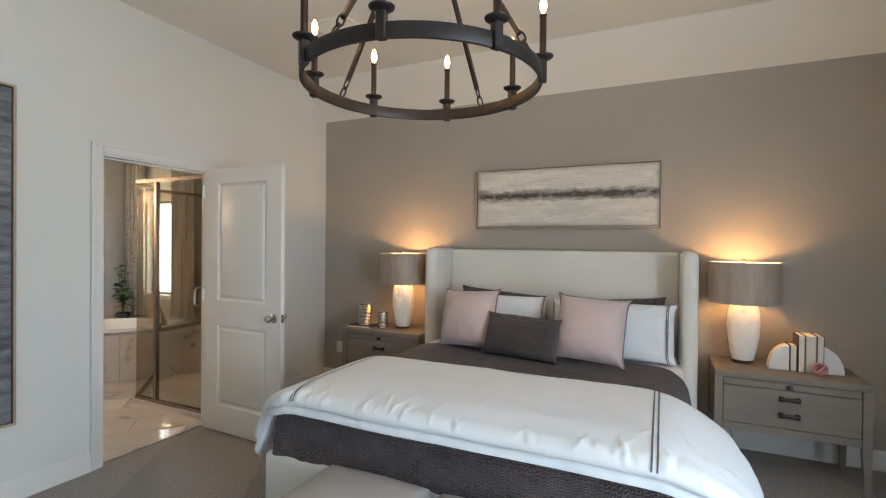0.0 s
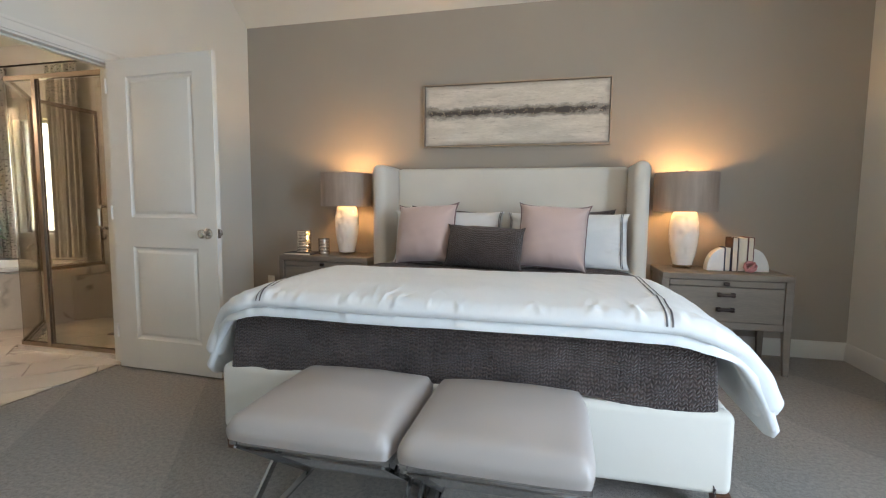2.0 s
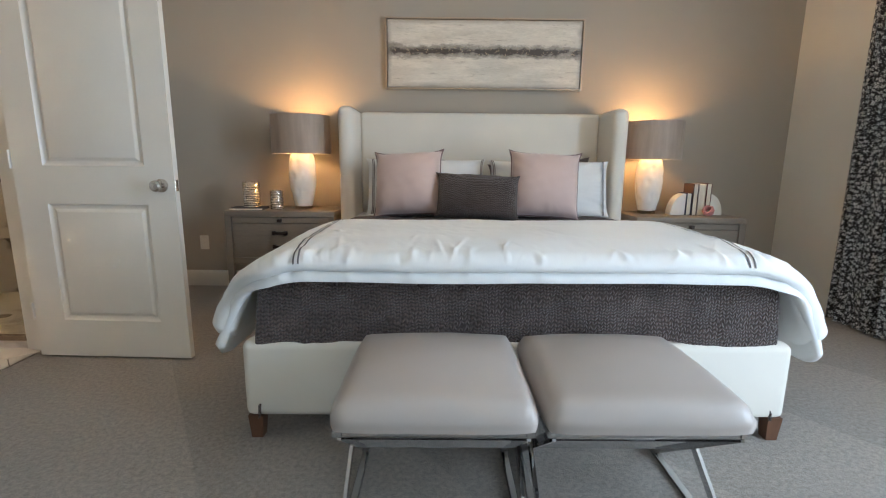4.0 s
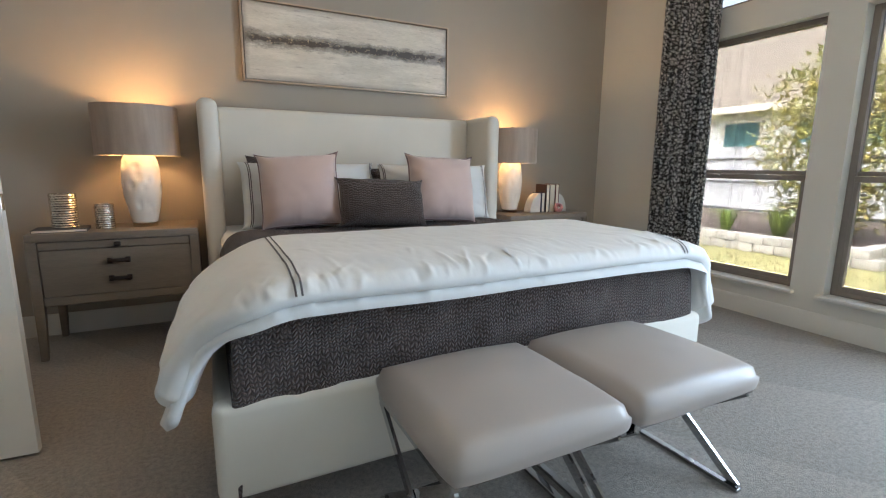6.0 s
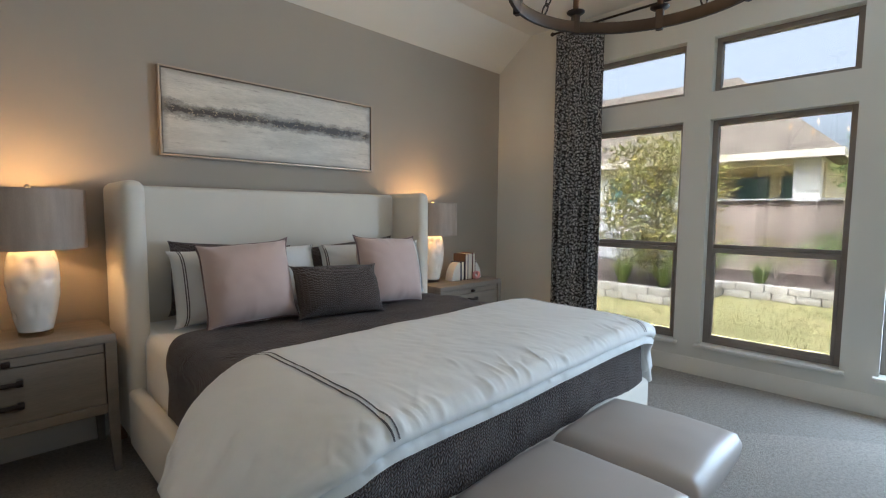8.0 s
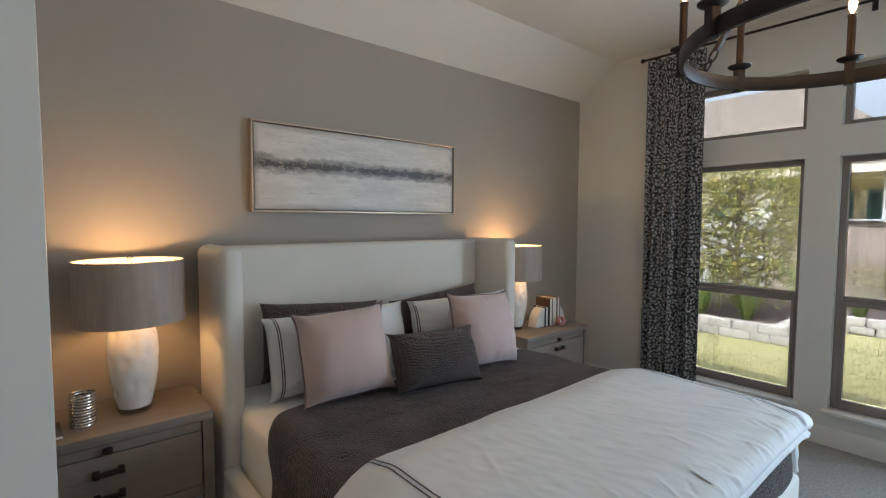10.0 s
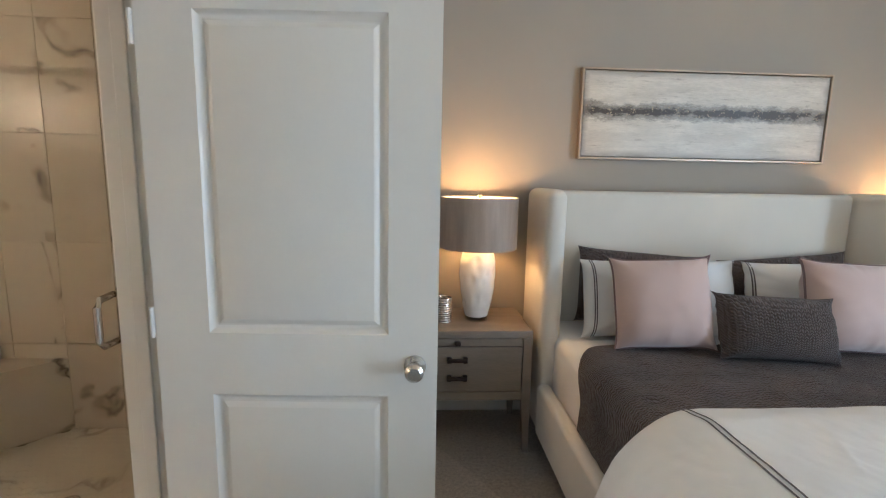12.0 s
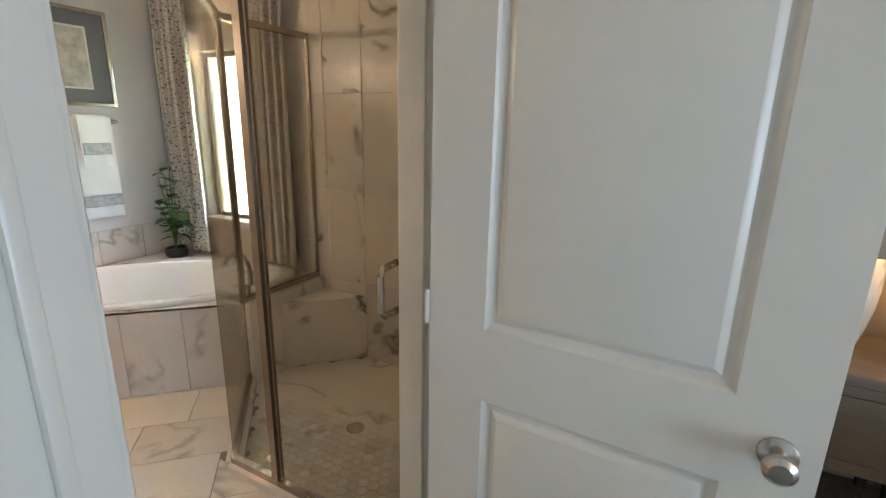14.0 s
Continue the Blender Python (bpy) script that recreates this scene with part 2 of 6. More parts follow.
bp_.inputs["Strength"].default_value, bp_.inputs["Distance"].default_value = 0.22, 0.02
l_.new(tc_.outputs["Object"], wn1.inputs["Vector"])
l_.new(wn1.outputs["Fac"], bp_.inputs["Height"])
l_.new(b_.inputs["Normal"].links[0].from_socket, bp_.inputs["Normal"])
l_.new(bp_.outputs["Normal"], b_.inputs["Normal"])
STRIPE = mat("grey_embroidery", (0.12, 0.11, 0.115), 0.8, var=0.15, fine=900)
VELVET = mat("blush_velvet", (0.575, 0.435, 0.395), 0.75, var=0.03, scale=4, fine=600, bump=0.08, sheen=0.5)
PIPING = mat("mauve_piping", (0.22, 0.15, 0.145), 0.7, var=0.1)
def crinkled(name, base, column, row, rough=0.9):
    """Plush cloth gathered into narrow columns of small slanting puckers."""
    m = mat(name, base, rough, var=0.5, scale=7, fine=160, bump=1.0, sheen=0.2, depth=0.006, grain=0.35)
    n, l, b = nodes_of(m)
    tc, sep, wob = n.new("ShaderNodeTexCoord"), n.new("ShaderNodeSeparateXYZ"), n.new("ShaderNodeTexNoise")
    wob.inputs["Scale"].default_value, wob.inputs["Detail"].default_value = 22.0, 3.0
    l.new(tc.outputs["Object"], sep.inputs["Vector"])
    l.new(tc.outputs["Object"], wob.inputs["Vector"])
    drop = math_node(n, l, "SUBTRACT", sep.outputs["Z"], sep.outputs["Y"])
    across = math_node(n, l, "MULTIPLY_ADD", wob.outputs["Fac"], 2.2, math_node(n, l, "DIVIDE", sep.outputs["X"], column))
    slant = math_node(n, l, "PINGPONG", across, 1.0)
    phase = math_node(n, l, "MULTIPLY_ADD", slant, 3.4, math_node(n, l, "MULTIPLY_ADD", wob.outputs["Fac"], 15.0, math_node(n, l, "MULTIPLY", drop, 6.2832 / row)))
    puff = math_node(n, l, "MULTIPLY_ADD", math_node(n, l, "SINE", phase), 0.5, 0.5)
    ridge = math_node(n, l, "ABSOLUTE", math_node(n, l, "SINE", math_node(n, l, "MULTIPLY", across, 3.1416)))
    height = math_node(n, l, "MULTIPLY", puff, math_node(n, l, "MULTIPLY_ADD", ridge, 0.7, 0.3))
    bn = next(q for q in n if q.bl_idname == "ShaderNodeBump")
    old = bn.inputs["Height"].links[0].from_socket
    l.new(math_node(n, l, "MULTIPLY_ADD", height, 1.4, old), bn.inputs["Height"])
    # Crease shade painted into the colour: dark between puckers, light on their tops.
    pucker_shade, hs = n.new("ShaderNodeMapRange"), n.new("ShaderNodeHueSaturation")
    pucker_shade.inputs["To Min"].default_value, pucker_shade.inputs["To Max"].default_value = 0.66, 1.5
    l.new(height, pucker_shade.inputs["Value"])
    l.new(pucker_shade.outputs["Result"], hs.inputs["Value"])
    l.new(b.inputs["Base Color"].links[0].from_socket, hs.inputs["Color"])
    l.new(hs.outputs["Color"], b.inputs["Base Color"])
    return m


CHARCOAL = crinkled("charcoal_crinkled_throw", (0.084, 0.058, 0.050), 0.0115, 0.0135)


def leafy(m, share=0.4):
    """Thin leaves let light through."""
    n, l, b = nodes_of(m)
    tr, mx = n.new("ShaderNodeBsdfTranslucent"), n.new("ShaderNodeMixShader")
    l.new(b.inputs["Base Color"].links[0].from_socket, tr.inputs["Color"])
    mx.inputs["Fac"].default_value = share
    l.new(b.outputs["BSDF"], mx.inputs[1])
    l.new(tr.outputs["BSDF"], mx.inputs[2])
    l.new(mx.outputs["Shader"], n["Material Output"].inputs["Surface"])
    return m


LEATHER = mat("taupe_faux_leather", (0.435, 0.387, 0.355), 0.38, var=0.03, scale=3, fine=420, bump=0.1)
CHROME = mat("polished_chrome", (0.50, 0.50, 0.51), 0.04, 1.0, var=0.02, bump=0.0)
NICKEL = mat("satin_nickel", (0.55, 0.51, 0.46), 0.24, 1.0, var=0.05, bump=0.0)
BRONZE_FRAME = mat("brushed_shower_frame", (0.32, 0.26, 0.205), 0.26, 1.0, var=0.06, fine=300, bump=0.03)
IRON = mat("dark_bronze_iron", (0.028, 0.021, 0.018), 0.45, 0.5, var=0.3, scale=20, fine=200, bump=0.1)
SLEEVE = mat("oil_rubbed_sleeve", (0.035, 0.018, 0.012), 0.35, 0.6, var=0.3, scale=20, bump=0.05)
OAK = mat("greywashed_oak", (0.23, 0.19, 0.152), 0.55, var=0.2, scale=5, fine=90, bump=0.12, stretch=(0.35, 3, 3))
OAK_DARK = mat("walnut_leg", (0.14, 0.065, 0.035), 0.45, var=0.25, scale=8, fine=80, stretch=(3, 3, 0.4))
PULL = mat("dark_bronze_pull", (0.05, 0.035, 0.03), 0.4, 0.7, var=0.2)
SHADE = mat("taupe_linen_shade", (0.385, 0.30, 0.24), 0.5, var=0.2, scale=9, fine=320, bump=0.35, stretch=(2.5, 2.5, 0.3))
SHADE_IN = mat("cream_shade_lining", (0.82, 0.76, 0.64), 0.8, var=0.03)
CERAMIC = mat("white_glazed_ceramic", (0.80, 0.77, 0.72), 0.12, var=0.03, scale=6, fine=30, bump=0.1)
ACRYLIC = glass("clear_acrylic", (0.9, 0.88, 0.84))
FILAMENT = glow("warm_bulb", (1.0, 0.62, 0.26), 2.0)
BULB_GLASS = glass("bulb_glass", (1.0, 0.9, 0.75))
# Dark tint dims the view outside; panes cast no shadow, so daylight stays full.
PANE = glass("window_pane", (0.262, 0.264, 0.262))
SHOWER_GLASS = glass("shower_pane", (0.895, 0.87, 0.82))
WINDOW_FRAME = mat("taupe_window_frame", (0.22, 0.19, 0.165), 0.5, var=0.1)
CURTAIN_DARK = sprinkled("charcoal_sprig_curtain", (0.022, 0.022, 0.026), (0.86, 0.87, 0.86), 36.0, 0.22, petals=True)
CURTAIN_LIGHT = sprinkled("pale_branch_curtain", (0.46, 0.435, 0.40), (0.09, 0.08, 0.075), 30.0, 0.22)
PAINTING = canvas("abstract_canvas", (0.73, 0.69, 0.615), (0.55, 0.51, 0.445), (0.05, 0.041, 0.035), (0.21, 0.19, 0.165), (0.24, 0.20, 0.16), 0.75, 0.25)
PAINTING_DARK = mat("dark_strata_canvas", (0.035, 0.037, 0.042), 0.6, var=0.3, scale=7, fine=40, bump=0.4, second=(0.25, 0.25, 0.26), stretch=(0.7, 0.7, 4.0), depth=0.004)
CHAMPAGNE = mat("champagne_frame", (0.47, 0.38, 0.29), 0.35, 0.6, var=0.1)
MARBLE_WALL = marble("calacatta_tile", (0.62, 0.57, 0.50), (0.10, 0.085, 0.07))
MARBLE_FLOOR = marble("porcelain_floor_tile", (0.66, 0.60, 0.54), (0.40, 0.355, 0.315), 0.14)
HEX = marble("marble_hexagon", (0.60, 0.57, 0.50), (0.36, 0.33, 0.28), 0.4, 0.12)
GROUT = mat("grout", (0.20, 0.175, 0.15), 0.9, var=0.1)
TUB = mat("white_acrylic_tub", (0.80, 0.79, 0.77), 0.12, var=0.01, bump=0.0)
TOWEL = mat("white_terry", (0.80, 0.79, 0.78), 0.95, var=0.05, fine=500, bump=0.5)
TOWEL_BAND = mat("grey_lace_band", (0.42, 0.41, 0.41), 0.9, var=0.3, scale=60, fine=300)
MERCURY = mat("mercury_glass", (0.66, 0.60, 0.52), 0.14, 0.95, var=0.3, scale=30, fine=90, bump=0.1)
FROST = mat("frosted_pane", (0.85, 0.92, 0.92), 0.55, var=0.04)
FROST.node_tree.nodes["Principled BSDF"].inputs["Transmission Weight"].default_value = 1.0


# ---- building helpers ----
def mesh_from(bm, name, material, smooth=True, angle=35):
    me = bpy.data.meshes.new(name)
    bm.normal_update()
    bm.to_mesh(me)
    bm.free()
    me.materials.append(material)
    if smooth:
        me.polygons.foreach_set("use_smooth", [True] * len(me.polygons))
        me.set_sharp_from_angle(angle=radians(angle))
    return me


def part(name, bm, material, parent=None, label="", angle=35):
    ob = new(name, mesh_from(bm, name, material, True, angle))
    if parent:
        ob.parent = parent
    if label:
        tagged(ob, label)
    return ob


def thing(name, place, label, category, group="", turn=0.0, kind=""):
    ob = new(name)
    ob.empty_display_size = 0.1
    ob.matrix_basis = pose(*place, 0, 0, turn)
    return tagged(ob, label, category, group, kind)


def structure(name, bm, material, label, category=""):
    return tagged(part(name, bm, material), label, category or name.split("_")[0], "", "structure")


def box(bm, x0, x1, y0, y1, z0, z1, bevel=0.0, seg=2):
    tmp = bmesh.new()
    bmesh.ops.create_cube(tmp, size=1.0)
    bmesh.ops.scale(tmp, vec=(x1 - x0, y1 - y0, z1 - z0), verts=tmp.verts)
    bmesh.ops.translate(tmp, vec=((x0 + x1) / 2, (y0 + y1) / 2, (z0 + z1) / 2), verts=tmp.verts)
    if bevel:
        bmesh.ops.bevel(tmp, geom=tmp.edges[:], offset=bevel, segments=seg, profile=0.5, affect="EDGES")
    me = bpy.data.meshes.new("tmp")
    tmp.to_mesh(me)
    tmp.free()
    bm.from_mesh(me)
    bpy.data.meshes.remove(me)
    return bm


def boxed(*args, **kw):
    return box(bmesh.new(), *args, **kw)


def bar(bm, a, b, w, d, up=(0, 0, 1)):
    """A rectangular bar from a to b, w across and d along the hint."""
    a, b = Vector(a), Vector(b)
    ax = (b - a).normalized()
    side = ax.cross(Vector(up))
    side = side.normalized() if side.length > 1e-4 else Vector((1, 0, 0))
    up2 = side.cross(ax)
    vs = [bm.verts.new(p + side * (sx * w / 2) + up2 * (sy * d / 2)) for p in (a, b) for sx, sy in ((-1, -1), (1, -1), (1, 1), (-1, 1))]
    for f in ((3, 2, 1, 0), (4, 5, 6, 7), (0, 1, 5, 4), (1, 2, 6, 5), (2, 3, 7, 6), (3, 0, 4, 7)):
        bm.faces.new([vs[i] for i in f])
    return bm


def tube(bm, pts, r, n=10, closed=False):
    pts = [Vector(p) for p in pts]
    rings = []
    k = len(pts)
    for i, p in enumerate(pts):
        a = pts[(i - 1) % k] if closed or i else pts[0]
        b = pts[(i + 1) % k] if closed or i < k - 1 else pts[-1]
        ax = (b - a).normalized()
        ref = Vector((0, 0, 1)) if abs(ax.z) < 0.9 else Vector((1, 0, 0))
        u = ax.cross(ref).normalized()
        v = ax.cross(u)
        rr = r[i] if isinstance(r, (list, tuple)) else r
        rings.append([bm.verts.new(p + u * rr * math.cos(t) + v * rr * math.sin(t)) for t in (2 * math.pi * j / n for j in range(n))])
    for i in range(k if closed else k - 1):
        a, b = rings[i], rings[(i + 1) % k]
        for j in range(n):
            bm.faces.new((a[j], a[(j + 1) % n], b[(j + 1) % n], b[j]))
    if not closed:
        bm.faces.new(rings[0][::-1])
        bm.faces.new(rings[-1])
    bmesh.ops.recalc_face_normals(bm, faces=bm.faces)
    return bm


def lathe(bm, profile, n=32, centre=(0, 0, 0), wobble=None, caps=True):
    """Turned shape from (radius, height) pairs."""
    rings = []
    for r, z in profile:
        ring = []
        for j in range(n):
            t = 2 * math.pi * j / n
            rr = r * (1 + (wobble(t, z) if wobble else 0))
            ring.append(bm.verts.new((centre[0] + rr * math.cos(t), centre[1] + rr * math.sin(t), centre[2] + z)))
        rings.append(ring)
    for a, b in zip(rings, rings[1:]):
        for j in range(n):
            bm.faces.new((a[j], a[(j + 1) % n], b[(j + 1) % n], b[j]))
    if caps:
        bm.faces.new(rings[0][::-1])
        bm.faces.new(rings[-1])
    return bm


def grid_wall(axis, at, thick, u0, u1, z0, z1, holes):
    """A wall in the plane axis = at, thick towards the sign of thick, with openings (u0, u1, z0, z1)."""
    bm = bmesh.new()
    us = sorted({u0, u1, *(h[0] for h in holes), *(h[1] for h in holes)})
    zs = sorted({z0, z1, *(h[2] for h in holes), *(h[3] for h in holes)})
    us, zs = [u for u in us if u0 <= u <= u1], [z for z in zs if z0 <= z <= z1]
    solid = {}
    for i in range(len(us) - 1):
        for j in range(len(zs) - 1):
            u, z = (us[i] + us[i + 1]) / 2, (zs[j] + zs[j + 1]) / 2
            solid[i, j] = not any(h[0] < u < h[1] and h[2] < z < h[3] for h in holes)
    cache = {}

    def v(i, j, k):
        if (i, j, k) not in cache:
            w = at + k * thick
            cache[i, j, k] = bm.verts.new((w, us[i], zs[j]) if axis == "x" else (us[i], w, zs[j]))
        return cache[i, j, k]

    for (i, j), s in solid.items():
        if not s:
            continue
        for k in (0, 1):
            bm.faces.new((v(i, j, k), v(i + 1, j, k), v(i + 1, j + 1, k), v(i, j + 1, k)))
        for (di, dj), (p, q) in (((-1, 0), ((i, j), (i, j + 1))), ((1, 0), ((i + 1, j), (i + 1, j + 1))), ((0, -1), ((i, j), (i + 1, j))), ((0, 1), ((i, j + 1), (i + 1, j + 1)))):
            if not solid.get((i + di, j + dj), False):
                bm.faces.new((v(*p, 0), v(*q, 0), v(*q, 1), v(*p, 1)))
    bmesh.ops.recalc_face_normals(bm, faces=bm.faces)
    return bm


def surface(f, nu, nv, uv=None):
    """An open sheet from f(u, v), u and v in 0..1; uv gives cloth metres."""
    bm = bmesh.new()
    vs = [[bm.verts.new(f(i / nu, j / nv)) for i in range(nu + 1)] for j in range(nv + 1)]
    lay = bm.loops.layers.uv.new("cloth") if uv else None
    for j in range(nv):
        for i in range(nu):
            fc = bm.faces.new((vs[j][i], vs[j][i + 1], vs[j + 1][i + 1], vs[j + 1][i]))
            if uv:
                for lp, (a, b) in zip(fc.loops, ((i, j), (i + 1, j), (i + 1, j + 1), (i, j + 1))):
                    lp[lay].uv = uv(a / nu, b / nv)
    return bm


def thicken(bm, t):
    bmesh.ops.recalc_face_normals(bm, faces=bm.faces)
    bmesh.ops.solidify(bm, geom=bm.faces[:], thickness=t)
    bmesh.ops.recalc_face_normals(bm, faces=bm.faces)
    return bm


# ---- rooms ----
XL, XR, YB, YS, ZC, ZW = -3.365, 1.605, 4.37, -1.4, 3.045, 2.75
YSLOPE = 3.98
DOOR_Y0, DOOR_Y1, DOOR_Z = 2.152, 3.0, 2.028
# The last opening is unseen, added in step with the others for its lamp.
WINDOWS = ((2.51, 3.36), (1.46, 2.315), (0.41, 1.265), (-0.64, 0.215))
LOW, HIGH, T_LOW, T_HIGH = 0.252, 2.01, 2.215, 2.63

structure("wall_west", grid_wall("x", XL, -0.13, YS, YB + 0.13, -0.02, 3.2, [(DOOR_Y0, DOOR_Y1, -0.1, DOOR_Z)]), PAINT_CREAM, "warm cream painted bedroom wall with a doorway", "wall")
structure("wall_north", grid_wall("y", YB, 0.13, XL, XR, -0.02, ZW, []), PAINT_TAUPE, "taupe painted accent wall behind the bed", "wall")
structure("wall_east", grid_wall("x", XR, 0.16, YS, YB + 0.13, -0.02, 3.2, [(a, b, LOW, HIGH) for a, b in WINDOWS] + [(a, b, T_LOW, T_HIGH) for a, b in WINDOWS]), PAINT_CREAM, "cream painted wall with tall windows and transoms", "wall")
structure("wall_south", grid_wall("y", YS, -0.13, XL - 0.13, XR + 0.16, -0.02, 3.2, []), PAINT_CREAM, "plain cream painted wall", "wall")
structure("floor", boxed(XL - 0.03, XR, YS, YB, -0.12, 0.0), CARPET, "grey beige cut-pile bedroom carpet", "carpet")
bm = bmesh.new()
prof = [(YS, ZC), (YSLOPE, ZC), (YB, ZW + 0.001), (YB + 0.13, ZW + 0.001), (YB + 0.13, 3.2), (YS, 3.2)]
va = [bm.verts.new((XL, y, z)) for y, z in prof]
vb = [bm.verts.new((XR, y, z)) for y, z in prof]
bm.faces.new(va)
bm.faces.new(vb[::-1])
for i in range(6):
    bm.faces.new((va[i], vb[i], vb[(i + 1) % 6], va[(i + 1) % 6]))
bmesh.ops.recalc_face_normals(bm, faces=bm.faces)
structure("ceiling", bm, PAINT_CEIL, "off-white ceiling with a sloped edge above the accent wall", "ceiling")


def molding(name, profile, a, b, inward, label):
    """Trim swept straight from a to b; profile of (out, up)."""
    bm = bmesh.new()
    a, b, w = Vector(a), Vector(b), Vector(inward)
    r0 = [bm.verts.new(a + w * o + Vector((0, 0, u))) for o, u in profile]
    r1 = [bm.verts.new(b + w * o + Vector((0, 0, u))) for o, u in profile]
    n = len(profile)
    bm.faces.new(r0)
    bm.faces.new(r1[::-1])
    for i in range(n):
        bm.faces.new((r0[i], r1[i], r1[(i + 1) % n], r0[(i + 1) % n]))
    bmesh.ops.recalc_face_normals(bm, faces=bm.faces)
    return structure(name, bm, PAINT_TRIM, label, "baseboard")


BASE = [(0, 0), (0.016, 0), (0.016, 0.095), (0.012, 0.108), (0.012, 0.116), (0.005, 0.132), (0, 0.132)]
for a, b, w in (((XL, YB, 0), (XR, YB, 0), (0, -1, 0)), ((XR, YS, 0), (XR, YB - 0.017, 0), (-1, 0, 0)), ((XL, YS, 0), (XL, DOOR_Y0 - 0.062, 0), (1, 0, 0)), ((XL, DOOR_Y1 + 0.062, 0), (XL, YB - 0.017, 0), (1, 0, 0)), ((XL + 0.017, YS, 0), (XR - 0.017, YS, 0), (0, 1, 0))):
    molding("baseboard", BASE, a, b, w, "white painted baseboard")

# door lining and casing
lining = thing("door_lining", (0, 0, 0), "white painted door lining with stops", "door frame", kind="structure")
for name, y0, y1, z0, z1 in (("jamb", DOOR_Y0 - 0.002, DOOR_Y0 + 0.018, 0, DOOR_Z), ("jamb", DOOR_Y1 - 0.018, DOOR_Y1 + 0.002, 0, DOOR_Z), ("head", DOOR_Y0 + 0.018, DOOR_Y1 - 0.018, DOOR_Z - 0.018, DOOR_Z + 0.002)):
    part(name, boxed(XL - 0.133, XL + 0.003, y0, y1, z0, z1, 0.002, 1), PAINT_TRIM, lining)
for y0, y1, z0, z1 in ((DOOR_Y0 + 0.018, DOOR_Y0 + 0.03, 0, DOOR_Z - 0.018), (DOOR_Y1 - 0.03, DOOR_Y1 - 0.018, 0, DOOR_Z - 0.018), (DOOR_Y0 + 0.03, DOOR_Y1 - 0.03, DOOR_Z - 0.03, DOOR_Z - 0.018)):
    part("stop", boxed(XL - 0.085, XL - 0.045, y0, y1, z0, z1, 0.002, 1), PAINT_TRIM, lining)
CAS = 0.062
for side, sx in ((XL, 1), (XL - 0.13, -1)):
    bm = bmesh.new()
    for y0, y1, z0, z1 in ((DOOR_Y0 - CAS, DOOR_Y0 + 0.006, 0, DOOR_Z + CAS), (DOOR_Y1 - 0.006, DOOR_Y1 + CAS, 0, DOOR_Z + CAS), (DOOR_Y0 + 0.006, DOOR_Y1 - 0.006, DOOR_Z - 0.006, DOOR_Z + CAS)):
        xa, xb = sorted((side + sx * 0.002, side + sx * 0.014))
        box(bm, xa, xb, y0, y1, z0, z1, 0.004, 2)
    for y0, y1, z0, z1 in ((DOOR_Y0 - CAS, DOOR_Y0 - CAS + 0.02, 0, DOOR_Z + CAS), (DOOR_Y1 + CAS - 0.02, DOOR_Y1 + CAS, 0, DOOR_Z + CAS), (DOOR_Y0 - CAS + 0.02, DOOR_Y1 + CAS - 0.02, DOOR_Z + CAS - 0.02, DOOR_Z + CAS)):
        xa, xb = sorted((side + sx * 0.013, side + sx * 0.021))
        box(bm, xa, xb, y0, y1, z0, z1, 0.004, 2)
    structure("door_casing", bm, PAINT_TRIM, "white painted moulded door casing", "trim")


# the open door
def panel_recess(bm, x0, x1, z0, z1, y, out):
    """Moulded panel: a sunk groove round a raised field, on the face at y looking along out."""
    steps = ((0.0, 0.0), (0.003, 0.0045), (0.008, 0.0085), (0.016, 0.0115), (0.021, 0.0125), (0.026, 0.0115), (0.034, 0.0065), (0.040, 0.0035), (0.043, 0.0025))
    rings = []
    for inset, deep in steps:
        yy = y - out * deep
        rings.append([bm.verts.new(p) for p in ((x0 + inset, yy, z0 + inset), (x1 - inset, yy, z0 + inset), (x1 - inset, yy, z1 - inset), (x0 + inset, yy, z1 - inset))])
    for a, b in zip(rings, rings[1:]):
        for j in range(4):
            bm.faces.new((a[j], a[(j + 1) % 4], b[(j + 1) % 4], b[j]))
    bm.faces.new(rings[-1])


def door_slab(w, h, t, panels):
    bm = bmesh.new()
    xs = sorted({0.0, w, *(p[0] for p in panels), *(p[1] for p in panels)})
    zs = sorted({0.0, h, *(p[2] for p in panels), *(p[3] for p in panels)})
    for y, out in ((-t / 2, -1), (t / 2, 1)):
        for i in range(len(xs) - 1):
            for j in range(len(zs) - 1):
                q = (xs[i], xs[i + 1], zs[j], zs[j + 1])
                if q in panels:
                    panel_recess(bm, *q, y, out)
                else:
                    bm.faces.new([bm.verts.new(p) for p in ((q[0], y, q[2]), (q[1], y, q[2]), (q[1], y, q[3]), (q[0], y, q[3]))])
    for a, b in (((0, 0), (w, 0)), ((w, 0), (w, h)), ((w, h), (0, h)), ((0, h), (0, 0))):
        bm.faces.new([bm.verts.new(p) for p in ((a[0], -t / 2, a[1]), (b[0], -t / 2, b[1]), (b[0], t / 2, b[1]), (a[0], t / 2, a[1]))])
    bmesh.ops.remove_doubles(bm, verts=bm.verts, dist=1e-5)
    bmesh.ops.recalc_face_normals(bm, faces=bm.faces)
    return bm


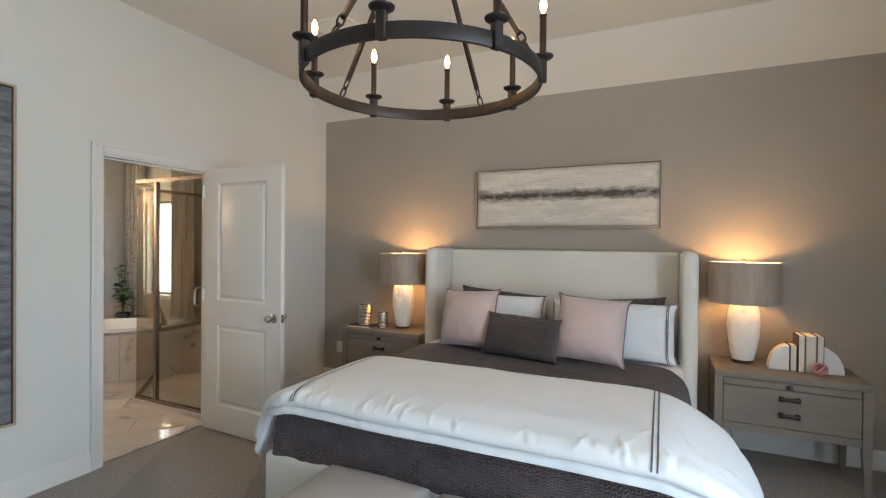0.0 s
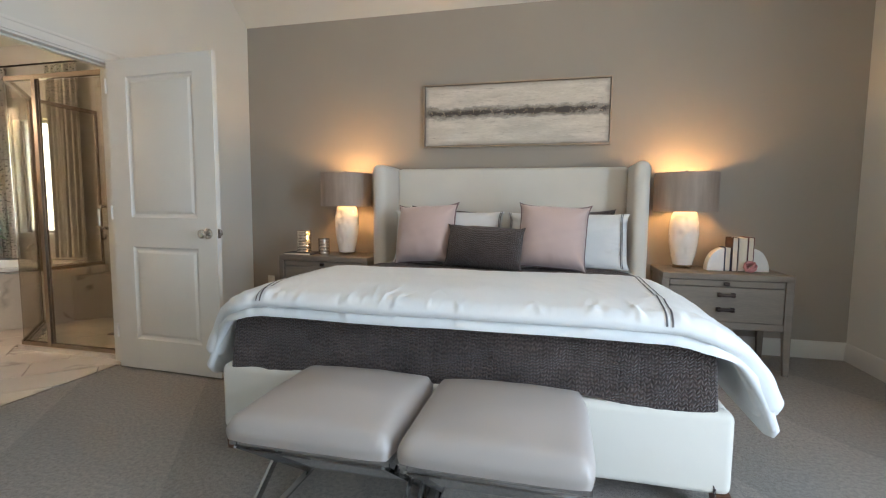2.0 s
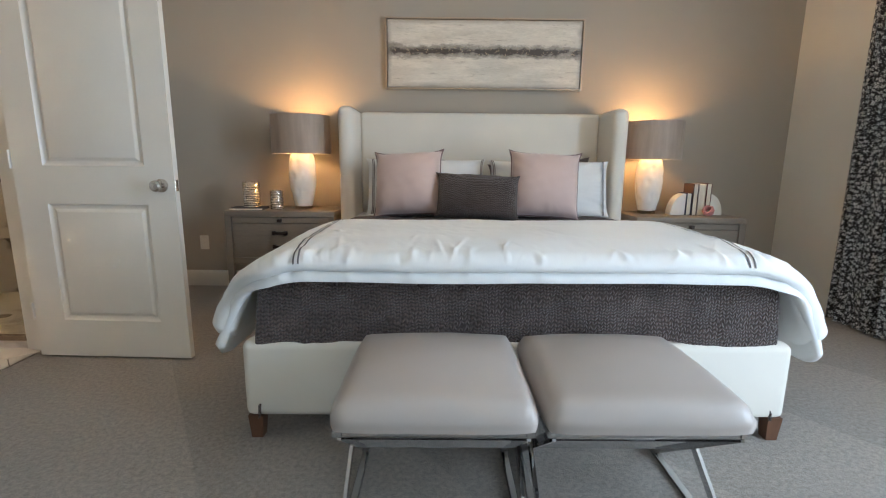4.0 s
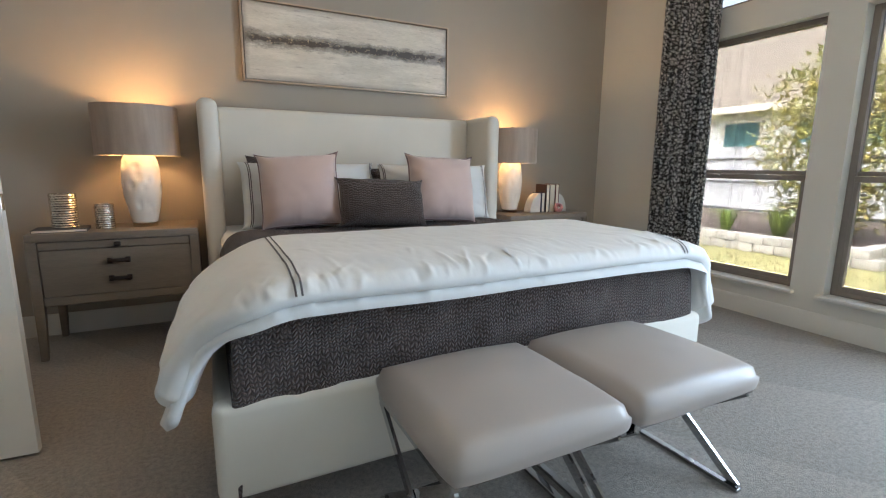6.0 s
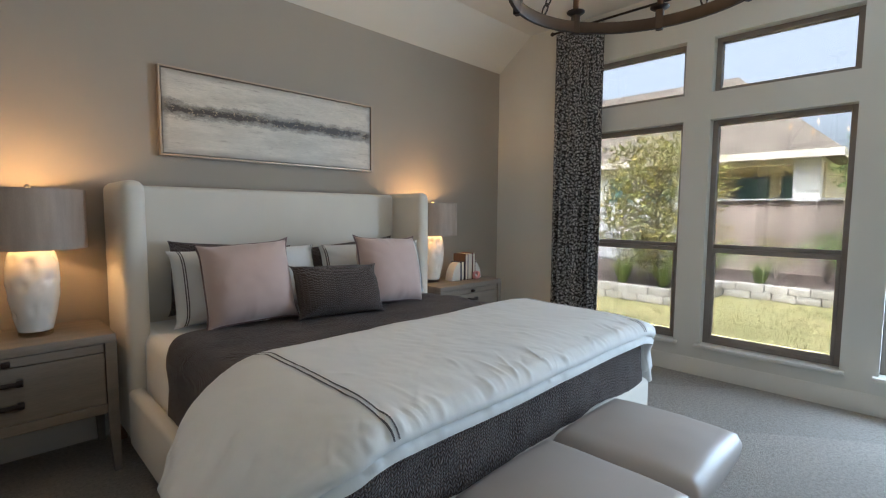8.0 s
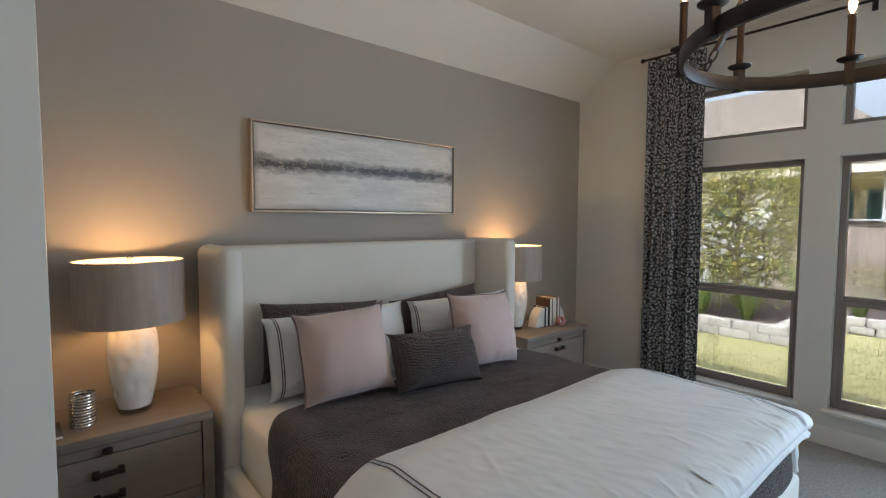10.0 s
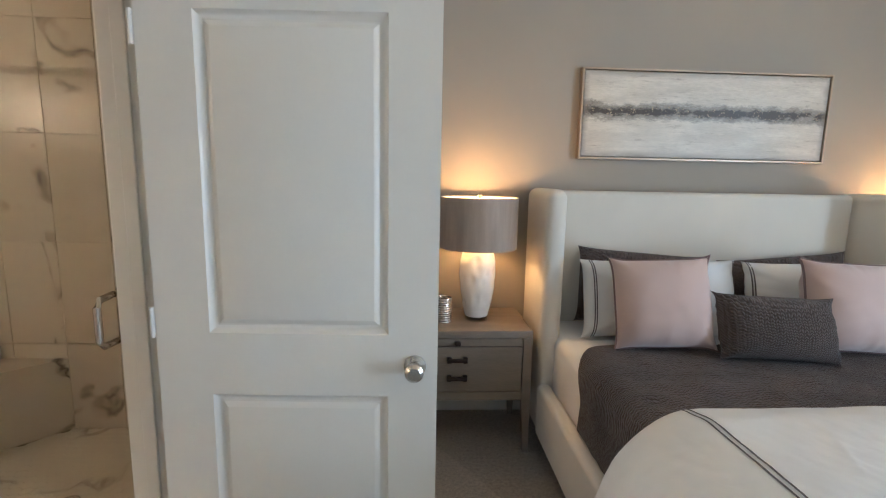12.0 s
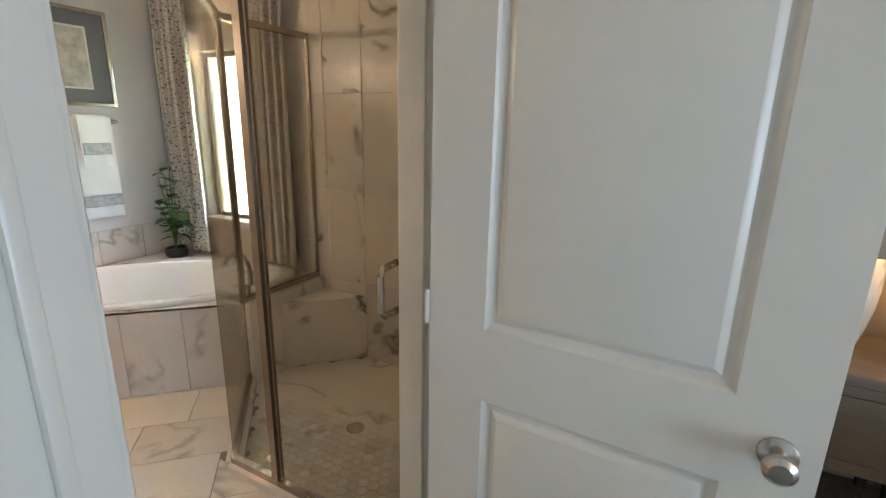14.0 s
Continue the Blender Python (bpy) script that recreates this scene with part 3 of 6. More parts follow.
DW, DT = 0.82, 0.035
door = thing("door_1", (-3.335, 2.9, 0.012), "white two-panel interior door standing open into the bedroom", "door", turn=-2.3, kind="structure")
PANELS = [(0.155, 0.675, 0.20, 0.815), (0.155, 0.675, 1.005, 1.895)]
part("door_leaf", door_slab(DW, 2.005, DT, PANELS), PAINT_TRIM, door, angle=20)
for sy in (-1, 1):
    knob = bmesh.new()
    lathe(knob, [(0.001, 0), (0.033, 0), (0.033, 0.006), (0.024, 0.011), (0.012, 0.014), (0.011, 0.03), (0.022, 0.036), (0.028, 0.048), (0.027, 0.058), (0.018, 0.066), (0.001, 0.067)], 28)
    bmesh.ops.rotate(knob, verts=knob.verts, cent=(0, 0, 0), matrix=Matrix.Rotation(radians(90 * -sy), 3, "X"))
    bmesh.ops.translate(knob, verts=knob.verts, vec=(DW - 0.066, sy * DT / 2, 0.912))
    bmesh.ops.recalc_face_normals(knob, faces=knob.faces)
    part("door_knob", knob, NICKEL, door, "satin nickel round door knob")
part("latch_plate", boxed(DW - 0.001, DW + 0.002, -0.012, 0.012, 0.884, 0.941, 0.001, 1), NICKEL, door, "satin nickel latch plate")
for hz in (0.2, 0.99, 1.80):
    h = boxed(-0.003, -0.001, -0.016, 0.05, hz, hz + 0.09)
    tube(h, [(-0.008, -DT / 2 - 0.004, hz), (-0.008, -DT / 2 - 0.004, hz + 0.09)], 0.006)
    box(h, -0.012, -0.002, -DT / 2 - 0.003, -0.014, hz + 0.002, hz + 0.088)
    part("hinge", h, PAINT_TRIM, door, "hinge painted over in white")


# windows of the bedroom
def window_unit(name, y0, y1, z0, z1, rail):
    w = thing(name, (XR + 0.1, (y0 + y1) / 2, z0), "tall single-hung window with taupe frame and clear panes" if rail else "fixed transom window with taupe frame", "window", kind="structure")
    hw, h, f = (y1 - y0) / 2, z1 - z0, 0.038
    bm = bmesh.new()
    for a, b, c, d in ((-hw, -hw + f, 0, h), (hw - f, hw, 0, h), (-hw + f, hw - f, 0, f), (-hw + f, hw - f, h - f, h)):
        box(bm, -0.02, 0.05, a, b, c, d, 0.003, 1)
    part("window_frame", bm, WINDOW_FRAME, w)
    spans = [(f, h - f)]
    if rail:
        rz = rail - z0
        bm = boxed(-0.028, 0.03, -hw + f, hw - f, rz - 0.035, rz + 0.001, 0.002, 1)
        box(bm, 0.0, 0.045, -hw + f, hw - f, rz + 0.0015, rz + 0.03, 0.003, 1)
        part("meeting_rail", bm, WINDOW_FRAME, w)
        bm = bmesh.new()
        for a, b in ((-hw + f, -hw + f + 0.022), (hw - f - 0.022, hw - f)):
            box(bm, -0.022, 0.012, a, b, f, rz - 0.035, 0.002, 1)
        box(bm, -0.022, 0.012, -hw + f + 0.022, hw - f - 0.022, f, f + 0.03, 0.002, 1)
        part("lower_sash", bm, WINDOW_FRAME, w)
        for s in (-0.22, 0.22):
            lock = boxed(-0.042, -0.028, s - 0.025, s + 0.025, rz - 0.016, rz - 0.004, 0.003, 1)
            part("sash_lock", lock, WINDOW_FRAME, w)
        spans = [(f + 0.03, rz - 0.035), (rz + 0.03, h - f)]
    for a, b in spans:
        p = part("pane", boxed(0.018, 0.022, -hw + f, hw - f, a, b), PANE, w)
        p.visible_shadow = False
    if rail:
        bm = boxed(-0.145, -0.022, -hw - 0.03, hw + 0.03, -0.022, 0.003, 0.005, 2)
        part("window_sill", bm, PAINT_TRIM, w)


for k, (a, b) in enumerate(WINDOWS):
    window_unit("window_%d" % (k + 1), a, b, LOW, HIGH, 1.015)
    window_unit("window_%d" % (k + 5), a, b, T_LOW, T_HIGH, 0)


# ---- bathroom ----
BW, BN, BS, BZ = -6.4, 4.185, 0.75, 2.72
XB = XL - 0.13
structure("wall_bath_north", grid_wall("y", BN, 0.15, BW - 0.13, XB, -0.02, 3.2, [(-6.07, -5.46, 0.79, 1.975)]), PAINT_BATH, "light grey bathroom wall with a frosted window", "wall")
structure("wall_bath_west", grid_wall("x", BW, -0.13, BS, BN, -0.02, 3.2, []), PAINT_BATH, "light grey bathroom wall", "wall")
structure("wall_bath_south", grid_wall("y", BS, -0.13, BW - 0.13, XB, -0.02, 3.2, []), PAINT_BATH, "light grey bathroom wall", "wall")
structure("ceiling_bath", boxed(BW, XB, BS, BN, BZ, 2.85), PAINT_CEIL, "white bathroom ceiling", "ceiling")
structure("floor_bath", boxed(BW, XL - 0.03, BS, BN, -0.12, -0.008), GROUT, "grout bed of the bathroom floor", "floor")
bw = thing("window_9", (-5.765, BN + 0.09, 0.79), "frosted bathroom window above the tub", "window", kind="structure")
for a, b, c, d in ((-0.305, -0.275, 0, 1.185), (0.275, 0.305, 0, 1.185), (-0.275, 0.275, 0, 0.03), (-0.275, 0.275, 1.155, 1.185)):
    part("window_frame", boxed(a, b, -0.02, 0.03, c, d, 0.003, 1), WINDOW_FRAME, bw)
part("pane", boxed(-0.275, 0.275, 0.0, 0.006, 0.03, 1.155), FROST, bw)
part("window_sill", boxed(-0.33, 0.33, -0.12, -0.02, -0.022, 0.004, 0.004, 2), PAINT_TRIM, bw)

# ---- bed ----
CX = -0.901
bed = thing("bed", (CX, 3.2, 0), "ivory linen upholstered king bed with a winged headboard", "bed")


def bedp(name, x0, x1, y0, y1, z0, z1, bev, seg=4, label=""):
    return part(name, boxed(x0 - CX, x1 - CX, y0 - 3.2, y1 - 3.2, z0, z1, bevel=bev, seg=seg), UPHOLSTERY, bed, label)


bedp("headboard", -1.815, 0.025, 4.2, 4.335, 0.15, 1.42, 0.03)
bedp("wing", -1.922, -1.812, 3.875, 4.34, 0.10, 1.432, 0.048, 5)
bedp("wing", 0.022, 0.130, 3.875, 4.34, 0.10, 1.432, 0.048, 5)
bedp("footboard", -1.930, 0.128, 2.132, 2.216, 0.095, 0.396, 0.03)
bedp("side_rail", -1.926, -1.85, 2.205, 3.905, 0.095, 0.39, 0.03)
bedp("side_rail", 0.052, 0.127, 2.205, 3.905, 0.095, 0.394, 0.03)
for lx in (-1.895, 0.10):
    for ly in (2.17, 4.26):
        bm = bmesh.new()
        lathe(bm, [(0.03, 0), (0.04, 0.096)], 4)
        bmesh.ops.rotate(bm, verts=bm.verts, cent=(0, 0, 0), matrix=Matrix.Rotation(radians(45), 3, "Z"))
        bmesh.ops.translate(bm, verts=bm.verts, vec=(lx - CX, ly - 3.2, 0))
        part("leg", bm, OAK_DARK, bed, "tapered walnut leg")

mattress = thing("mattress", (CX, 3.2, 0.2), "mattress with a white fitted sheet", "mattress")
part("mattress_body", boxed(-0.945, 0.945, -0.975, 0.992, 0.0, 0.462, bevel=0.06, seg=4), COTTON, mattress)
part("slat_base", boxed(-0.94, 0.94, -0.97, 0.99, -0.08, -0.002), UPHOLSTERY, mattress)


def fold(a, r, most):
    """Cloth going over an edge: run a past the edge, outward and downward shift."""
    if a <= 0:
        return a, 0.0
    t = min(a / r, most)
    rest = max(0.0, a - r * most)
    return r * math.sin(t) + rest * math.cos(most), r * (1 - math.cos(t)) + rest * math.sin(most)


def smooth(a, b, x):
    t = max(0.0, min(1.0, (x - a) / (b - a)))
    return t * t * (3 - 2 * t)


def nz(x, y, z, s):
    return noise.noise(Vector((x * s, y * s, z * s)))


# charcoal throw under the duvet, covering the mattress foot
def throw_point(u, v):
    s = (u - 0.5) * 2 * 1.20
    d = v * 1.78
    ox, dx = fold(abs(s) - 0.84, 0.125, 1.5)
    x = CX + math.copysign(0.84 + ox, s)
    end = 3.67 - 0.28 * smooth(0.8, 1.1, abs(s)) + 0.03 * nz(s, 0, 3, 3)
    run = d - (end - 2.235)
    oy, dy = fold(run, 0.075, 1.52)
    y = 2.235 - oy if run > 0 else end - d
    z = 0.690 - (dx ** 3 + dy ** 3) ** (1 / 3)
    puff = 0.011 * nz(x, y, z, 5) + 0.008 * nz(x, y * 1.6, z, 11) + 0.003 * nz(x, y, z, 28)
    if dy > 0.03:
        y += puff * 1.2
    else:
        z += puff
    return Vector((x, y, z))


throw = thing("throw_blanket", (0, 0, 0), "charcoal crinkled throw tucked over the mattress", "blanket")
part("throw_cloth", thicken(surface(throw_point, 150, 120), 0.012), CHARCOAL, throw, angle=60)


# duvet folded across the foot
HALF = 1.315
rng = random.Random(8)
CREASES = []
for k in range(170):
    s_, v_ = rng.uniform(-1.05, 1.05), 1.02 - abs(rng.gauss(0.0, 0.085 if k % 6 else 0.3))
    if k % 4 == 0:
        s_ = rng.choice((-0.79, 0.785)) + rng.gauss(0, 0.09)
    turn = rng.gauss(1.35, 0.4) * (1 if s_ > rng.gauss(0, 0.3) else -1)
    CREASES.append((s_, v_ * 0.95, math.cos(turn), math.sin(turn), rng.uniform(0.025, 0.095), rng.uniform(0.006, 0.013), rng.choice((-1, 1, 1)) * rng.uniform(0.002, 0.0058)))


def creased(s, d):
    h = 0.0
    for cs, cd, ca, sa, ln, wd, am in CREASES:
        a, b = s - cs, d - cd
        if abs(a) > 0.16 or abs(b) > 0.16:
            continue
        p, q = (a * ca + b * sa) / ln, (-a * sa + b * ca) / wd
        e = p * p + q * q
        if e < 6:
            h += am * math.exp(-e)
    return h


def duvet_mid(s, v, base, over, r_front):
    """Middle of the quilt's thickness and its normal; s across, v from the back edge to the foot."""
    side = abs(s)
    sgn = math.copysign(1.0, s)
    back = 2.97 - 0.14 * smooth(0.75, 1.25, side) + 0.012 * nz(s, 2, 0, 4)
    hang = smooth(0.88, 1.16, side)
    flat = back - 2.135 - 0.045 * hang
    over = over * (1 - 0.85 * hang) * (1 + 0.10 * nz(s, 4, 1, 2.5))
    d = v * (flat + over)
    r = 0.36
    ox, dx = fold(side - 0.76, r, 1.2)
    tx = max(0.0, min((side - 0.76) / r, 1.2))
    if s > 0:
        ox, dx = ox * 1.10, dx * 1.06
    x = CX + sgn * (0.76 + ox)
    run = d - flat
    oy, dy = fold(run, r_front, 1.5)
    ty = max(0.0, min(run / r_front, 1.5))
    y = 2.135 + 0.045 * hang - oy if run > 0 else back - d
    z = base - dx - dy * (1 - 0.5 * hang)
    z += 0.035 * smooth(0.0, 0.18, d) * (1 - smooth(0.7, 1.2, side)) * (1 - smooth(0.70, 0.92, d))
    n = Vector((sgn * math.sin(tx) * (0.3 + 0.7 * math.cos(ty)), -math.sin(ty), math.cos(tx) * max(0.06, math.cos(ty)))).normalized()
    return Vector((x, y, z)), n, d


def quilt(s, v, half, face, base, over, r_front, thick, soft):
    """A point on the upper (face 1) or lower (face -1) side, swelling from its sewn edge."""
    mid, n, d = duvet_mid(s, v, base, over, r_front)
    e = min(min(half - abs(s), 0.9 * min(v, 1 - v)) / soft, 1.0)
    swell = thick * math.sqrt(max(0.0, 1 - (1 - e) ** 2))
    p = mid + n * (face * swell * (1 + 0.4 * smooth(0.9, 1.15, abs(s))))
    if face > 0 and e > 0:
        wr = 0.007 * nz(p.x, p.y, p.z, 2.4) + 0.0022 * nz(p.x + 0.5 * p.y, p.y * 1.8, p.z, 8) + 0.0016 * nz(p.x * 1.5, p.y + p.x, p.z, 19)
        side = smooth(0.9, 1.15, abs(s))
        wr += side * (0.016 * nz(p.x * 0.5, p.y * 1.6, p.z * 0.6, 7) + 0.006 * nz(p.x, p.y * 2, p.z, 14))
        p += n * (min(1.0, e * 2) * (wr + creased(s, d)))
    return p


def quilted(half, nu, nv, *shape):
    bm = bmesh.new()
    rows = {}
    for i in range(nu + 1):
        for j in range(nv + 1):
            v = j / nv
            s = (i / nu * 2 - 1) * (half - 0.07 * max(0.0, v - 0.8) ** 2 / 0.04 - 0.02 * (1 - v) ** 8)
            lim = half - 0.07 * max(0.0, v - 0.8) ** 2 / 0.04 - 0.02 * (1 - v) ** 8
            for face in (1, -1):
                if face < 0 and (i in (0, nu) or j in (0, nv)):
                    rows[face, i, j] = rows[1, i, j]
                else:
                    rows[face, i, j] = bm.verts.new(quilt(s, v, lim, face, *shape))
    for face in (1, -1):
        for i in range(nu):
            for j in range(nv):
                q = [rows[face, i, j], rows[face, i + 1, j], rows[face, i + 1, j + 1], rows[face, i, j + 1]]
                bm.faces.new(q[::-1] if face > 0 else q)
    return bm


TOP = (0.704, 0.062, 0.075, 0.034, 0.055)
duvet = thing("duvet", (0, 0, 0), "white cotton duvet folded across the bed foot with grey stripes", "duvet")
part("duvet_top", quilted(HALF, 400, 150, *TOP), COTTON, duvet, angle=80)
part("duvet_lower_layer", quilted(1.35, 180, 70, 0.668, 0.062, 0.055, 0.013, 0.02), COTTON, duvet, angle=80)
for s0 in (-0.79, 0.785):
    for o in (-0.008, 0.008):
        def stripe(u, v, s0=s0, o=o):
            s, w = s0 + o + (u - 0.5) * 0.0055, 0.005 + v * 0.985
            p = quilt(s, w, HALF, 1, *TOP)
            return p + duvet_mid(s, w, *TOP[:3])[1] * 0.0025
        part("stripe", surface(stripe, 1, 110), STRIPE, duvet, "grey embroidered stripe", angle=80)


# ---- pillows ----
def cushion(w, h, t, seed, ear=0.06, crease=0.0):
    bm = bmesh.new()
    n = 46
    rows = {}
    for side in (1, -1):
        for i in range(n + 1):
            for j in range(n + 1):
                u, v = i / n * 2 - 1, j / n * 2 - 1
                rim = i in (0, n) or j in (0, n)
                if rim and side < 0:
                    rows[side, i, j] = rows[1, i, j]
                    continue
                pinch_u = 1 - ear * (1 - v ** 6) * abs(u) ** 3
                pinch_v = 1 - ear * (1 - u ** 6) * abs(v) ** 3
                th = t / 2 * ((1 - abs(u) ** 2.6) * (1 - abs(v) ** 2.6)) ** 0.55
                wr = 0.004 * nz(u * 2 + seed, v * 2, side * 3, 1.0) + crease * 0.003 * nz(u * 3 + seed, v * 3, side, 1.3)
                t_, far = math.atan2(v, u), max(abs(u), abs(v))
                wr += crease * 0.010 * far ** 4 * nz(math.cos(t_) * 3 + seed, math.sin(t_) * 3, far * 0.4, 2.6)
                wr += crease * 0.012 * max(0.0, u * v) ** 2 * math.sin(9 * (u - v) + seed) + crease * 0.012 * max(0.0, -u * v) ** 2 * math.sin(9 * (u + v) - seed)
                rows[side, i, j] = bm.verts.new((u * pinch_u * w / 2, side * (-th) + (0 if rim else -side * wr), v * pinch_v * h / 2 + h / 2))
    for side in (1, -1):
        for i in range(n):
            for j in range(n):
                q = [rows[side, i, j], rows[side, i + 1, j], rows[side, i + 1, j + 1], rows[side, i, j + 1]]
                bm.faces.new(q if side > 0 else q[::-1])
    bmesh.ops.recalc_face_normals(bm, faces=bm.faces)
    return bm


def rim_points(w, h, ear, n=26):
    pts = []
    for u, v in [(i / n * 2 - 1, -1) for i in range(n)] + [(1, i / n * 2 - 1) for i in range(n)] + [(1 - i / n * 2, 1) for i in range(n)] + [(-1, 1 - i / n * 2) for i in range(n)]:
        pts.append((u * (1 - ear * (1 - v ** 6) * abs(u) ** 3) * w / 2, 0, v * (1 - ear * (1 - u ** 6) * abs(v) ** 3) * h / 2 + h / 2))
    return pts


def pillow(name, place, yaw, lean, w, h, t, material, label, seed, piping=None, bands=(), roll=0.0, group="pillows on the bed", ear=0.06):
    p = tagged(new(name), label, "pillow", group)
    p.matrix_basis = pose(*place, 0, 0, yaw) @ pose(0, 0, 0, -lean, roll, 0)
    part("cover", cushion(w, h, t, seed, ear, 1.0), material, p, angle=80)
    if piping:
        part("piping", tube(bmesh.new(), rim_points(w, h, ear), 0.0062, 6, True), piping, p, "mauve piping")
    for b0 in bands:
        for o in (0, 0.011):
            def band(u, v, b0=b0, o=o):
                uu = (b0 + math.copysign(o, -b0)) / (w / 2) + (u - 0.5) * 0.0058 / (w / 2)
                vv = (v * 2 - 1) * 0.985
                th = t / 2 * max(0.0, (1 - abs(uu) ** 2.6) * (1 - abs(vv) ** 2.6)) ** 0.55
                return Vector((uu * (1 - ear * (1 - vv ** 6) * abs(uu) ** 3) * w / 2, -th - 0.012, vv * (1 - ear * (1 - uu ** 6) * abs(vv) ** 3) * h / 2 + h / 2))
            part("stripe", surface(band, 1, 30), STRIPE, p, "grey embroidered stripe", angle=80)
    return p


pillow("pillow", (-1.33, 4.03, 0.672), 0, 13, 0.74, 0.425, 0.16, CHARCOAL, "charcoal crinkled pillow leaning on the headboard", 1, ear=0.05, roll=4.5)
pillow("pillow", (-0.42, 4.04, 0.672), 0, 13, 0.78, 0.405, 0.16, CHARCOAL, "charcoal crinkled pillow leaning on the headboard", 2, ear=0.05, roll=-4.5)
pillow("pillow", (-1.30, 3.83, 0.672), 1, 13, 0.86, 0.41, 0.21, COTTON, "white pillow sham with a grey double stripe", 3, bands=(-0.385, 0.415), ear=0.05)
pillow("pillow", (-0.425, 3.81, 0.672), -1, 13, 0.86, 0.405, 0.21, COTTON, "white pillow sham with a grey double stripe", 4, bands=(-0.415, 0.385), ear=0.05)
pillow("throw_pillow", (-1.41, 3.575, 0.690), -9, 18, 0.475, 0.455, 0.27, VELVET, "square blush velvet pillow with mauve piping", 5, PIPING, ear=0.10, roll=-3.0)
pillow("throw_pillow", (-0.535, 3.515, 0.690), -4, 17, 0.475, 0.455, 0.27, VELVET, "square blush velvet pillow with mauve piping", 6, PIPING, ear=0.10, roll=2.5)
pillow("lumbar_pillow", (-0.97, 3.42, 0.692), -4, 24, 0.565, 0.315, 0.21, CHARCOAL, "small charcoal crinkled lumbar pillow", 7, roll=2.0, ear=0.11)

# ---- nightstands ----
def nightstand(x0, y0, h):
    w, d = 0.795, 0.45
    o = thing("nightstand", (x0 + w / 2, y0 + d / 2, 0), "grey-washed oak nightstand with bronze pulls on tapered legs", "nightstand", "nightstands beside the bed")
    a, b = -w / 2, w / 2
    f, k = -d / 2, d / 2
    part("top", boxed(a, b, f, k, h - 0.042, h, 0.004, 2), OAK, o)
    part("side_panel", boxed(a + 0.006, a + 0.045, f + 0.04, k - 0.04, 0.30, h - 0.042, 0.002, 1), OAK, o)
    part("side_panel", boxed(b - 0.045, b - 0.006, f + 0.04, k - 0.04, 0.30, h - 0.042, 0.002, 1), OAK, o)
    part("back_panel", boxed(a + 0.045, b - 0.045, k - 0.03, k - 0.015, 0.30, h - 0.042), OAK, o)
    part("apron", boxed(a + 0.045, b - 0.045, f + 0.006, k - 0.03, 0.298, 0.345, 0.003, 1), OAK, o)
    tray = part("tray", boxed(a + 0.049, b - 0.049, f + 0.01, k - 0.06, h - 0.087, h - 0.046, 0.002, 1), OAK, o)
    bm = boxed(-0.016, 0.016, f - 0.018, f + 0.01, h - 0.08, h - 0.056, 0.006, 2)
    part("knob", bm, PULL, tray, "dark bronze knob")
    dr = part("drawer", boxed(a + 0.049, b - 0.049, f + 0.008, k - 0.06, 0.348, h - 0.091, 0.002, 1), OAK, o)
    for z in (0.53, 0.43):
        bm = boxed(-0.052, 0.052, f - 0.022, f - 0.008, z - 0.010, z + 0.010, 0.004, 2)
        for sx in (-0.042, 0.042):
            box(bm, sx - 0.012, sx + 0.012, f - 0.019, f + 0.008, z - 0.015, z + 0.015, 0.004, 2)
        part("pull", bm, PULL, dr, "dark bronze bar pull")
    for sx, lx in ((-1, a), (1, b)):
        for sy, ly in ((-1, f), (1, k)):
            bm = bmesh.new()
            t0, t1 = 0.03, 0.045
            def ring(t, z):
                xs = sorted((lx, lx - sx * t))
                ys = sorted((ly, ly - sy * t))
                return [bm.verts.new(p) for p in ((xs[0], ys[0], z), (xs[1], ys[0], z), (xs[1], ys[1], z), (xs[0], ys[1], z))]
            rs = [ring(t0, 0), ring(t1, 0.3), ring(t1, h - 0.042)]
            for p, q in zip(rs, rs[1:]):
                for j in range(4):
                    bm.faces.new((p[j], p[(j + 1) % 4], q[(j + 1) % 4], q[j]))
            bm.faces.new(rs[0][::-1])
            bm.faces.new(rs[-1])
            part("leg", bm, OAK, o)
    return o


nightstand(-2.76, 3.878, 0.688)
nightstand(0.226, 3.85, 0.671)


